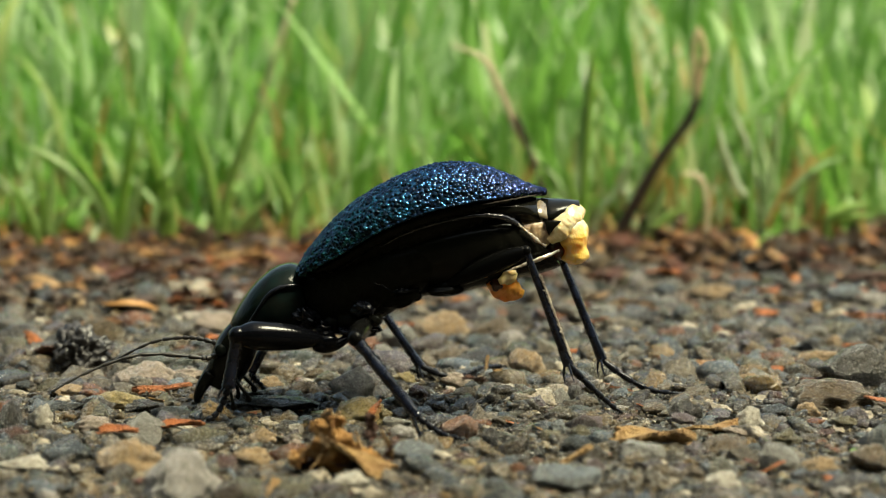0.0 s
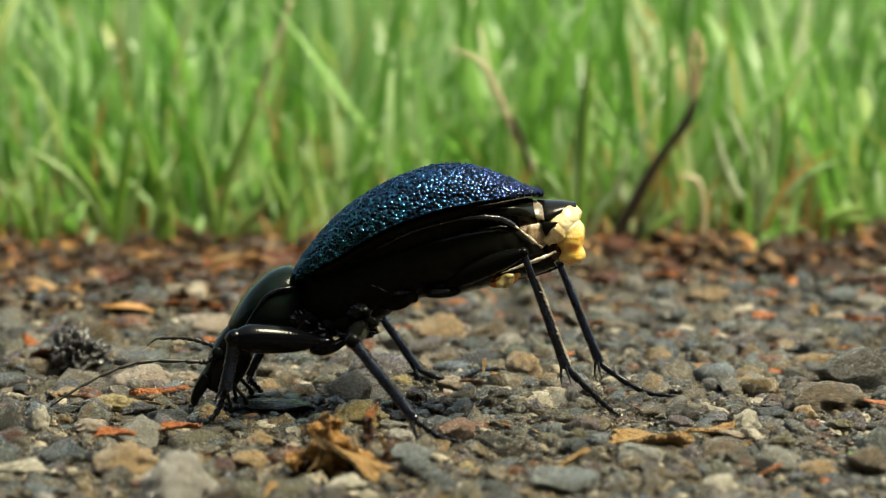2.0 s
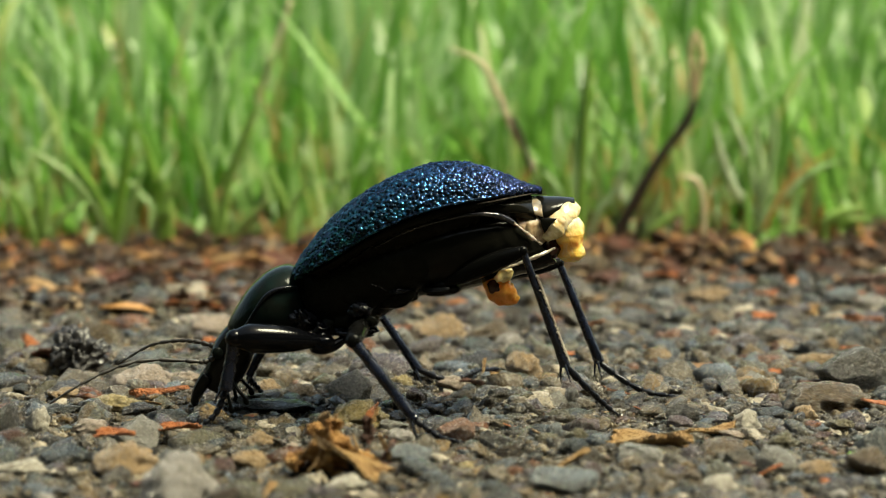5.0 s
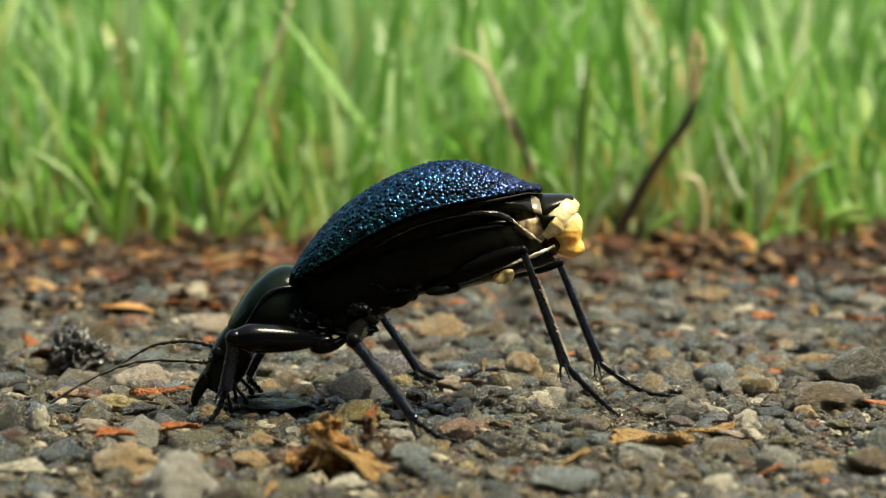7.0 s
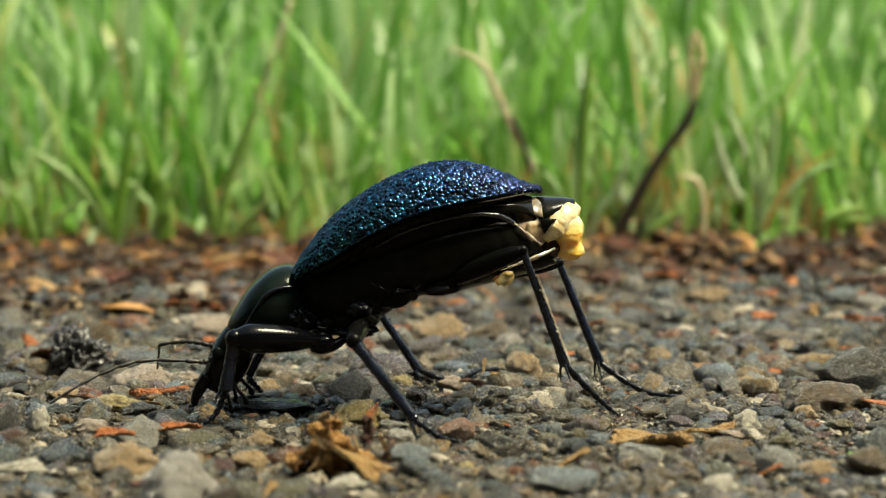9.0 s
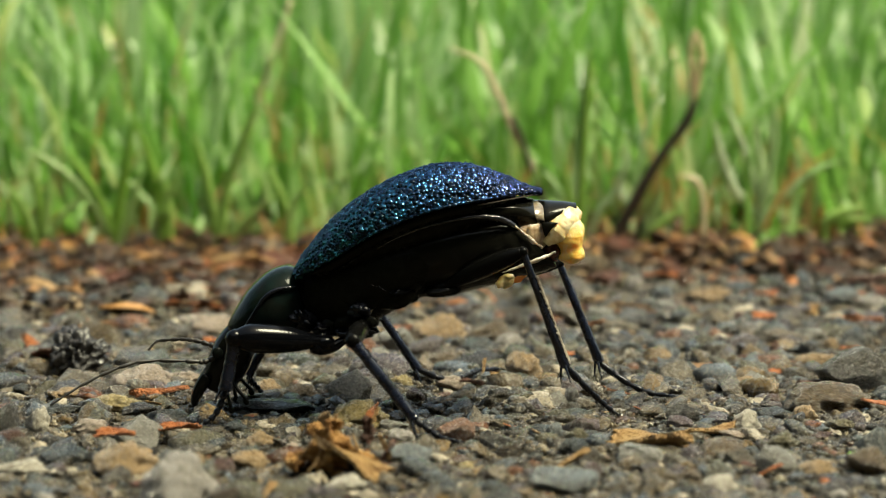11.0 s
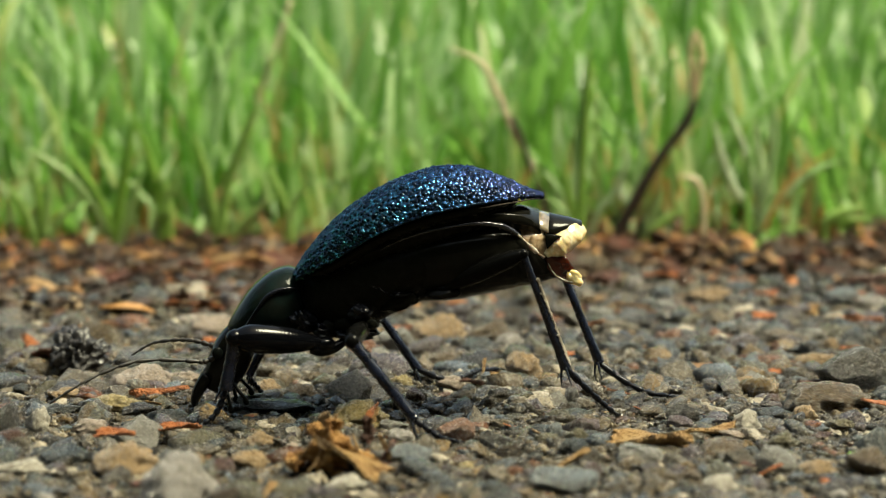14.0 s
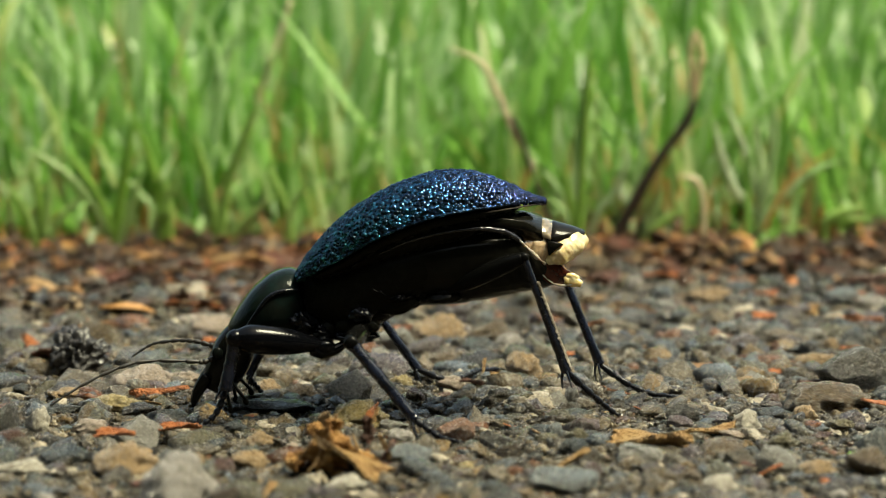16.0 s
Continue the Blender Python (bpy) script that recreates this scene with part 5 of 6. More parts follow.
def fibrous(name, a1, a2, a3):
    a = Mat(name, 0.7, spec=0.25)
    col = a.mix(a.range(a.noise(900, 6, 0.7), 0.38, 0.62, 0, 1), a1, a2)
    a.colour(a.mix(a.range(a.noise(3200, 4), 0.54, 0.66, 0, 0.6), col, a3))
    return a.bump(a.noise(2600, 6, 0.75), 1.0, 0.0005).m


M_TANBARK, M_DARKBARK = fibrous("tan_bark", (0.50, 0.27, 0.09), (0.27, 0.12, 0.04), (0.5, 0.32, 0.15)), fibrous("dark_bark_lump", (0.075, 0.035, 0.025), (0.035, 0.02, 0.016), (0.14, 0.07, 0.04))
bark_clump(-6.2, -22.6, [
    (M_DARKBARK, [(-3.0, 1.0, -0.4), (-2.1, 1.0, 0.2), (-0.9, 1.0, 0.0)], [0.5, 1.0, 0.5]),
    (M_DARKBARK, [(-0.6, 0.4, -0.5), (1.1, 0.4, 0.1), (2.7, 0.4, -0.2)], [0.5, 0.85, 0.4]),
    (M_TANBARK, [(-1.6, 0.2, -0.0), (-1.7, 0.2, 1.7), (-2.3, 0.2, 3.3)], [0.55, 0.6, 0.28]),
    (M_TANBARK, [(-0.8, -0.2, 0.1), (-0.9, -0.2, 1.6), (-0.9, -0.2, 3.7)], [0.7, 0.8, 0.3]),
    (M_TANBARK, [(-0.6, -0.3, 2.2), (0.9, -0.3, 1.2), (2.7, -0.3, 0.1)], [0.3, 0.5, 0.3]),
    (M_TANBARK, [(-4.0, 0.2, 0.9), (-3.1, 0.2, 1.1), (-2.1, 0.2, 1.4)], [0.3, 0.45, 0.25]),
    (M_DARKBARK, [(1.4, 1.5, 2.0), (1.3, 1.5, 3.2), (1.5, 1.5, 3.5)], [0.4, 0.35, 0.15]),
])
for _ in range(50):
    y = rng.uniform(12, 130)
    chip(rng.uniform(-1, 1) * (28 + 0.24 * (y + 30)), y, rng.uniform(1.5, 6.5), rng.uniform(-50, 50), rng.uniform(-8, 8))
for _ in range(26):       # rust flakes on the far half of the path
    y = rng.uniform(45, 112)
    chip(rng.uniform(-1, 1) * (28 + 0.24 * (y + 30)), y, rng.uniform(2, 5.5), rng.uniform(-30, 30), rng.uniform(-8, 8), 0.6, T_RUST, "rust-orange bark flake lying on the gravel", rng.uniform(0.4, 0.8))
for _ in range(46):       # larger dead scraps where the turf begins
    y = rng.uniform(74, 124)
    kind = rng.choice((T_RUST, T_STRAWC, T_MAR, T_MAR))
    chip(rng.uniform(-1, 1) * (28 + 0.24 * (y + 30)), y, rng.uniform(4, 9), rng.uniform(-40, 40), rng.uniform(-18, 18), 1.1, kind,
         "curled dead leaf scrap at the turf edge", rng.uniform(0.7, 1.5))


def litter():
    """Dead leaf scraps along the edge of the turf."""
    verts, faces = [], []
    for k in range(4900):
        y = 112 + rng.gauss(0, 16) if k < 4200 else rng.uniform(52, 105)
        x = rng.uniform(-85, 85) if k < 4200 else rng.uniform(-75, 2)
        l, w = rng.uniform(1.2, 6.5), rng.uniform(0.4, 1.6)
        e = Euler((rng.gauss(0, 0.5), rng.gauss(0, 0.35), rng.uniform(0, 6.28))).to_matrix()
        o = Vector((x, y, ground_z(x, y) + 0.4 + abs(rng.gauss(0, 0.8))))
        b = len(verts)
        for u, q in ((-1, 0.2), (-0.3, 1), (0.4, 0.8), (1, 0.15)):
            for k in (-1, 1):
                verts.append(o + e @ Vector((u * l / 2, k * q * w / 2, 0.25 * l * (0.3 - u * u) * 0.4)))
        faces += [(b + 2 * i, b + 2 * i + 1, b + 2 * i + 3, b + 2 * i + 2) for i in range(3)]
    ob = raw("leaf_litter", verts, faces, M_LITTER)
    m = ob.modifiers.new("thick", "SOLIDIFY")
    m.thickness = 0.00012
    return tagged(ob, "brown and rust dead leaf scraps at the turf edge", "leaf litter", kind="stuff")


litter()

# ---------------- grass ----------------


def blade_rows(height, width, lean, curl, seg=8):
    """Centre line and half widths of a blade that leans and curls over, rooted at the origin, leaning to +x."""
    out = []
    x = z = 0.0
    for i in range(seg + 1):
        u = i / seg
        a = lean + curl * u * u
        out.append((x, z, width * 0.5 * (0.75 + 0.5 * u - 0.2 * u * u) * (1 - u ** 4) + 0.04, a))
        x += math.sin(a) * height / seg
        z += math.cos(a) * height / seg
    return out


def blade_verts(rows):
    """Three points across, folded along the midrib; width along y."""
    v = []
    for x, z, w, a in rows:
        nx, nz = math.cos(a), -math.sin(a)
        v += [(x + nx * w * 0.35, -w, z + nz * w * 0.35), (x, 0, z), (x + nx * w * 0.35, w, z + nz * w * 0.35)]
    f = [(3 * i + k, 3 * i + k + 1, 3 * i + k + 4, 3 * i + k + 3) for i in range(len(rows) - 1) for k in (0, 1)]
    return v, f


def turf(name, count, where, tall, wide, seg, label, material=None):
    verts, faces, base = [], [], 0
    for _ in range(count):
        x, y = where()
        rows = blade_rows(tall() * (min(1, 0.4 + (y - 108) / 30) if y < 150 else 1), wide(), rng.gauss(0.15, 0.42 if y > 190 else 0.75), rng.gauss(0.4, 0.7), seg)
        v, f = blade_verts(rows)
        e = np.array(Euler((0, 0, rng.uniform(0, 6.28))).to_matrix())
        verts.append(np.array(v) @ e.T + np.array((x, y, (ground_z(x, y) if y < 300 else 0) - 0.5)))
        faces += [tuple(i + base for i in q) for q in f]
        base += len(v)
    return tagged(raw(name, np.concatenate(verts), faces, material or M_GRASS), label, "grass", kind="stuff")


def field(lo, hi, power, half):
    def where():
        y = lo + (hi - lo) * rng.random() ** power
        return rng.uniform(-1, 1) * (half + 0.27 * y), y
    return where


turf("grass", 1200, field(140, 330, 1.1, 30), lambda: rng.uniform(20, 50), lambda: rng.uniform(1.2, 3.0), 8, "lush fresh green lawn grass")
turf("low_grass", 1100, field(114, 190, 1.1, 30), lambda: rng.uniform(10, 30), lambda: rng.uniform(0.5, 1.2), 6, "short green grass shoots at the turf edge")
turf("far_grass", 1500, field(330, 1500, 1.3, 40), lambda: rng.uniform(38, 80), lambda: rng.uniform(1.8, 3.6), 6, "tall fresh green grass farther off")


M_DEAD = leafy("dead_blades", [(0.0, (0.42, 0.17, 0.045)), (0.4, (0.55, 0.32, 0.11)), (0.7, (0.60, 0.47, 0.24)), (1.0, (0.22, 0.10, 0.04))], 0.5, 0.35, True, 300, False)
turf("withered_grass", 260, field(108, 150, 1.2, 30), lambda: rng.uniform(6, 15), lambda: rng.uniform(0.6, 1.4), 6, "withered orange-brown grass blades at the turf edge", M_DEAD)


def single_blade(height, width, lean, curl, material, label=""):
    v, f = blade_verts(blade_rows(height, width, lean, curl, 12))
    me = bpy.data.meshes.new("blade")
    me.from_pydata(np.array(v) * 0.001, [], f)
    me.materials.append(material)
    me.shade_smooth()
    return me


BLADES = [single_blade(h, w, le, c, M_BLADE) for h, w, le, c in ((24, 1.1, 0.15, 0.5), (32, 1.3, 0.25, 0.25), (40, 1.5, 0.2, -0.2), (18, 1.0, 0.45, 0.7), (44, 1.5, 0.1, 0.3),
                                                                 (28, 1.2, 0.5, 0.3), (36, 1.2, 0.35, 0.6), (14, 0.9, 0.6, 0.5))]


M_WITHERED = leafy("withered_blade", [(0.0, (0.50, 0.22, 0.06)), (0.5, (0.62, 0.46, 0.24)), (1.0, (0.55, 0.35, 0.14))], 0.5, 0.4, False, 300, False)


def tuft(x, y, blades, spread=1.0, tall=1.0):
    """A tuft of single blades fanning out from one root."""
    root = tagged(new("grass_tuft"), "loose tuft of fresh green grass blades at the path edge", "grass tuft", "grass tufts")
    root.matrix_basis = pose(x * 0.001, y * 0.001, (ground_z(x, y) - 0.5) * 0.001)
    for _ in range(blades):
        b = new("blade", BLADES[rng.randrange(8)])
        b.parent = root
        if rng.random() < 0.06:
            b.material_slots[0].link = "OBJECT"
            b.material_slots[0].material = M_WITHERED
        k = tall * rng.uniform(0.7, 1.15)
        b.matrix_basis = Matrix.LocRotScale((rng.gauss(0, 0.0012), rng.gauss(0, 0.0012), 0), Euler((0, 0, rng.choice((0, math.pi)) + rng.gauss(0, 0.7))), (k * spread, 1, k))
    return root


for i in range(34):
    tuft(-66 + 4.0 * i + rng.uniform(-2, 2), rng.uniform(117, 146), rng.randint(6, 11), rng.uniform(1.0, 1.5), rng.uniform(0.35, 0.95))
EDGE_TUFTS = [(-54.4, 113.4, 8, 0.35), (-50.5, 119.7, 8, 0.4), (-41.2, 128.0, 8, 0.4), (-39.1, 135.9, 8, 0.5), (-18.1, 141.7, 7, 0.45), (-13.4, 144.2, 7, 0.5), (32.3, 144.2, 7, 0.45), (56.2, 150.4, 8, 0.5), (-57.2, 119.7, 9, 0.5), (-54.6, 125.7, 7, 0.4), (-49.0, 135.9, 9, 0.6), (-45.7, 140.0, 8, 0.6), (-37.0, 144.2, 7, 0.5), (-25.6, 144.2, 9, 0.6), (-6.9, 146.8, 6, 0.5), (22.1, 150.4, 8, 0.6), (26.3, 124.2, 5, 0.3), (46.6, 153.1, 10, 0.8), (53.0, 155.8, 8, 0.6), (62.1, 148.6, 8, 0.5)]
for x, y, n, tall in EDGE_TUFTS:      # shoots that stand out from the turf
    tuft(x, y, n, 1.4, tall)


def leaning_blade(root, pts, wide, material):
    """A single folded grass blade along a curve, as wide as given in the middle."""
    path = spline(pts, 24)
    bm = bmesh.new()
    rings = []
    for i, p in enumerate(path):
        u = i / 23
        d = (Vector(path[min(i + 1, 23)]) - Vector(path[max(i - 1, 0)])).normalized()
        across = d.cross(Vector((0, 1, 0))).normalized()
        w = wide * 0.5 * (0.6 + 0.8 * u - 0.4 * u * u) * (1 - u ** 5) + 0.03
        c = Vector(p)
        rings.append([c - across * w, c + Vector((0, -0.3 * w, 0)), c + across * w, c + Vector((0, 0.12, 0))])
    skin(bm, rings)
    ob = part("blade", bm, material, root)
    return ob


M_PALE = leafy("pale_blade", [(0.0, (0.60, 0.72, 0.48)), (0.5, (0.50, 0.68, 0.36)), (1.0, (0.70, 0.78, 0.58))], 0.3, 0.4, False, 300)


def blade_tuft(label, material, clump):
    """A tuft of arching blades, each given by points on its midrib and its width."""
    at = Vector(clump[0][0][0])
    at.z = ground_z(at.x, at.y) - 0.3
    root = tagged(new("grass_tuft"), label, "grass tuft", "grass tufts")
    root.location = at * 0.001
    for pts, wide in clump:
        foot = Vector(pts[0])
        low = [] if foot.z < 0.5 else [Vector((foot.x, foot.y, at.z)) - at]
        leaning_blade(root, low + [Vector(p) - at for p in pts], wide, material)


blade_tuft("tuft of long pale arching grass blades in the lawn", M_PALE,
           [([(42.3, 114.0, 0.0), (40.0, 114.0, 5.5), (37.7, 114.0, 8.0), (35.8, 114.0, 12.8), (34.8, 114.0, 17.5)], 1.2),
            ([(41.9, 114.0, 0.0), (41.1, 114.0, 5.5), (40.3, 114.0, 8.4), (38.5, 114.0, 14.2), (36.2, 114.0, 19.3)], 1.1),
            ([(40.6, 114.0, 0.0), (41.4, 114.0, 5.5), (42.2, 114.0, 9.1), (42.9, 114.0, 15.7), (42.3, 114.0, 21.5)], 1.0),
            ([(40.8, 114.0, 0.0), (41.1, 114.0, 5.5), (41.4, 114.0, 8.4), (40.6, 114.0, 14.2), (40.1, 114.0, 19.0)], 0.8),
            ([(39.4, 114.0, 0.0), (42.2, 114.0, 5.1), (45.0, 114.0, 7.7), (48.6, 114.0, 10.6), (51.5, 114.0, 11.7)], 1.0)])
blade_tuft("tuft of long pale arching grass blades in the lawn", M_PALE,
           [([(67.2, 170.0, 0.0), (63.1, 170.0, 10.4), (59.0, 170.0, 20.1), (55.8, 170.0, 26.2), (52.6, 170.0, 31.8)], 1.7),
            ([(57.0, 170.0, 0.0), (55.1, 170.0, 15.7), (53.2, 170.0, 21.8), (50.5, 170.0, 27.0), (49.5, 170.0, 33.1)], 1.5),
            ([(68.7, 170.0, 0.0), (68.0, 170.0, 6.9), (67.3, 170.0, 13.0), (65.5, 170.0, 20.9), (61.9, 170.0, 27.9)], 1.5)])
blade_tuft("tuft of long pale arching grass blades in the lawn", M_PALE,
           [([(18.5, 115.0, 0.0), (20.3, 115.0, 5.0), (22.1, 115.0, 7.2), (23.7, 115.0, 11.2), (23.7, 115.0, 16.0)], 1.1),
            ([(16.2, 115.0, 0.0), (16.9, 115.0, 8.3), (17.6, 115.0, 14.2), (18.3, 115.0, 20.8), (19.0, 115.0, 26.6)], 1.2),
            ([(17.1, 115.0, 0.0), (14.8, 115.0, 7.9), (12.5, 115.0, 10.5), (11.1, 115.0, 12.7), (9.6, 115.0, 13.8)], 0.9)])
blade_tuft("tuft of long pale arching grass blades in the lawn", M_PALE,
           [([(-41.3, 165.0, 0.0), (-39.5, 165.0, 5.4), (-36.3, 165.0, 15.0), (-33.2, 165.0, 23.6), (-30.5, 165.0, 29.6)], 1.6),
            ([(-47.0, 165.0, 0.0), (-46.4, 165.0, 4.6), (-45.3, 165.0, 12.4), (-42.8, 165.0, 19.3), (-39.2, 165.0, 25.4)], 1.4)])
blade_tuft("tuft of long pale arching grass blades in the lawn", M_PALE,
           [([(-57.4, 165.0, 0.0), (-57.8, 165.0, 3.7), (-58.9, 165.0, 13.3), (-60.9, 165.0, 21.0), (-64.2, 165.0, 27.1)], 1.6),
            ([(-56.3, 165.0, 0.0), (-55.1, 165.0, 7.2), (-53.6, 165.0, 15.9), (-50.5, 165.0, 24.5), (-49.1, 165.0, 30.5)], 1.4)])
blade_tuft("tuft of long pale arching grass blades in the lawn", M_PALE,
           [([(-22.9, 175.0, 0.0), (-20.1, 175.0, 9.2), (-17.3, 175.0, 17.3), (-12.8, 175.0, 25.3), (-8.4, 175.0, 30.6)], 1.7),
            ([(-4.1, 175.0, 0.0), (-5.7, 175.0, 7.4), (-7.5, 175.0, 15.5), (-10.6, 175.0, 22.6), (-14.6, 175.0, 28.8)], 1.6),
            ([(-13.8, 175.0, 0.0), (-12.9, 175.0, 10.1), (-12.0, 175.0, 18.1), (-12.4, 175.0, 25.3), (-11.0, 175.0, 32.3)], 1.4)])
M_FRESH = leafy("fresh_blade", [(0.0, (0.28, 0.48, 0.09)), (0.5, (0.40, 0.58, 0.19)), (1.0, (0.52, 0.68, 0.34))], 0.3, 0.5, False, 300)
blade_tuft("fresh yellow-green grass shoots at the path edge", M_FRESH,
           [([(-50.1, 104.0, 1.3), (-50.3, 104.0, 6.3), (-51.4, 104.0, 12.7)], 1.3),
            ([(-49.8, 104.0, 1.3), (-49.2, 104.0, 7.4), (-48.7, 104.0, 11.6)], 1.1),
            ([(-50.7, 104.0, 1.5), (-52.4, 104.0, 6.3), (-54.9, 104.0, 10.4)], 1.2),
            ([(-49.3, 104.0, 1.5), (-47.5, 104.0, 5.2), (-44.6, 104.0, 8.4)], 1.0)])
blade_tuft("fresh yellow-green grass shoots at the path edge", M_FRESH,
           [([(-41.5, 108.0, 2.0), (-40.8, 108.0, 7.4), (-39.8, 108.0, 12.4), (-38.9, 108.0, 17.4)], 1.5),
            ([(-41.9, 108.0, 2.0), (-43.3, 108.0, 6.7), (-46.0, 108.0, 11.0), (-48.2, 108.0, 14.0)], 1.3),
            ([(-42.1, 108.0, 2.1), (-45.3, 108.0, 7.8), (-49.5, 108.0, 11.7), (-53.9, 108.0, 14.0)], 1.3),
            ([(-41.0, 108.0, 2.0), (-39.3, 108.0, 6.7), (-38.1, 108.0, 11.0)], 1.1)])
blade_tuft("fresh yellow-green grass shoots at the path edge", M_FRESH,
           [([(-35.8, 110.0, 2.3), (-36.3, 110.0, 7.2), (-37.5, 110.0, 12.3), (-39.2, 110.0, 17.7)], 1.4),
            ([(-34.9, 110.0, 2.3), (-35.2, 110.0, 7.2), (-36.5, 110.0, 11.6)], 1.2),
            ([(-36.4, 110.0, 2.3), (-34.9, 110.0, 7.6), (-32.7, 110.0, 11.6)], 1.1)])
blade_tuft("fresh yellow-green grass shoots at the path edge", M_FRESH,
           [([(-28.1, 108.0, 2.2), (-27.4, 108.0, 8.5), (-25.2, 108.0, 14.6), (-23.4, 108.0, 19.5)], 1.5),
            ([(-28.7, 108.0, 2.2), (-30.0, 108.0, 10.3), (-31.8, 108.0, 16.3)], 1.3),
            ([(-26.8, 108.0, 2.4), (-23.9, 108.0, 5.5), (-20.9, 108.0, 7.8)], 1.3),
            ([(-26.2, 108.0, 2.4), (-22.5, 108.0, 7.4), (-23.7, 108.0, 12.1)], 1.1)])
blade_tuft("fresh yellow-green grass shoots at the path edge", M_FRESH,
           [([(-20.1, 110.0, 2.3), (-19.0, 110.0, 6.5), (-16.1, 110.0, 10.8)], 1.2),
            ([(-19.4, 110.0, 2.3), (-20.5, 110.0, 7.2), (-22.6, 110.0, 11.6)], 1.2)])
blade_tuft("fresh yellow-green grass shoots at the path edge", M_FRESH,
           [([(48.4, 108.0, 4.1), (50.5, 108.0, 5.4), (53.7, 108.0, 6.3)], 1.7),
            ([(48.6, 108.0, 3.8), (51.3, 108.0, 4.4), (54.5, 108.0, 4.7)], 1.3)])
blade_tuft("fresh yellow-green grass shoots at the path edge", M_FRESH,
           [([(17.3, 108.0, 2.9), (17.6, 108.0, 11.0), (18.1, 108.0, 19.5), (18.5, 108.0, 26.3)], 1.3),
            ([(16.8, 108.0, 2.9), (15.7, 108.0, 8.8), (14.3, 108.0, 14.6)], 1.1)])
blade_tuft("fresh yellow-green grass shoots at the path edge", M_FRESH,
           [([(25.3, 106.0, 2.6), (26.7, 106.0, 6.1), (27.7, 106.0, 9.0)], 1.2),
            ([(25.7, 106.0, 2.6), (28.1, 106.0, 4.7), (29.9, 106.0, 6.0)], 1.2)])

# ---------------- single dead stalks ----------------


def stalk(name, pts, radii, material, label, squash=1.0):
    bm = bmesh.new()
    tube(bm, pts, radii, 40, 9, squash, 0.15, 7)
    return tagged(part(name, bm, material), label, "dry stalk")


M_HUSK = leafy("tan_husk", [(0.0, (0.66, 0.52, 0.30)), (1.0, (0.70, 0.56, 0.34))], 0.5, 0.0, False, 300, False)
M_OCHRE = leafy("ochre_stalk", [(0.0, (0.58, 0.30, 0.08)), (1.0, (0.62, 0.34, 0.10))], 0.5, 0.0, False, 300, False)
stem = stalk("dead_stem", [(21.8, 111.0, 1.3), (25.4, 111.0, 8.2), (27.5, 111.0, 11.9), (29.6, 111.0, 14.8), (31.1, 111.0, 16.9), (32.0, 111.0, 19.4)], [0.8, 0.78, 0.68, 0.58, 0.62, 0.46], M_STEM,
             "dark brown dead plant stem with a dry curled husk on top")
bm = bmesh.new()
tube(bm, [(32.0, 111.0, 19.3), (31.5, 111.0, 24.4), (31.4, 111.0, 24.5), (31.7, 111.0, 27.0), (32.1, 111.0, 28.6)], [0.34, 0.42, 0.4, 0.34, 0.16], 24, 8)
tube(bm, [(32.0, 111.0, 19.3), (32.8, 111.0, 24.4), (33.0, 111.0, 24.1), (32.7, 111.0, 26.6), (32.0, 111.0, 28.6)], [0.34, 0.42, 0.4, 0.34, 0.16], 24, 8)
husk = part("husk", bm, M_HUSK, stem, "dry tan split husk")
stalk("dry_stalk", [(12.7, 111.0, 7.5), (10.9, 111.0, 12.2), (8.7, 111.0, 16.2), (7.3, 111.0, 19.8), (4.9, 111.0, 24.3), (0.8, 111.0, 26.3)], [0.2, 0.3, 0.36, 0.36, 0.3, 0.12], M_STRAW, "bent straw-coloured dry grass stalk", 0.5)
stalk("withered_grass", [(33.5, 113.0, 1.0), (33.7, 113.0, 4.4), (33.4, 113.0, 7.4), (32.5, 113.0, 9.3), (30.3, 113.0, 9.8)], [0.3, 0.36, 0.34, 0.4, 0.15], M_STRAW, "drooping pale dry grass blade", 0.5)
stalk("dark_stalk", [(14.6, 111.0, 2.1), (11.3, 111.0, 10.8), (9.7, 111.0, 15.5), (8.7, 111.0, 17.6)], [0.4, 0.4, 0.35, 0.2], M_STEM, "dark thin dead stalk among the grass")
stalk("fallen_twig", [(-49.2, 125.4, 2.6), (-43.8, 115.6, 2.2), (-38.3, 105.8, 1.2)], [0.5, 0.6, 0.4], M_STEM, "dark fallen twig lying at the turf edge")
stalk("straw_stalk", [(-30.7, 135.0, 0.5), (-26.6, 135.0, 15.5), (-23.8, 135.0, 24.1), (-21.0, 135.0, 32.6)], [0.45, 0.45, 0.4, 0.35], M_STRAW, "upright tan dry grass stalk", 0.5)
stalk("brown_shoot", [(41.0, 111.0, 2.8), (43.5, 111.0, 7.9), (46.3, 111.0, 10.8), (49.9, 111.0, 13.1)], [0.3, 0.3, 0.28, 0.12], M_OCHRE, "orange-brown withered grass blade", 0.5)


# ---------------- what moves ----------------


def smooth_rows(keys, times):
    ts, vs = [k[0] for k in keys], np.array([k[1:] for k in keys], float)
    return [np.array([np.interp(t, ts, vs[:, i]) for i in range(vs.shape[1])]) for t in times]


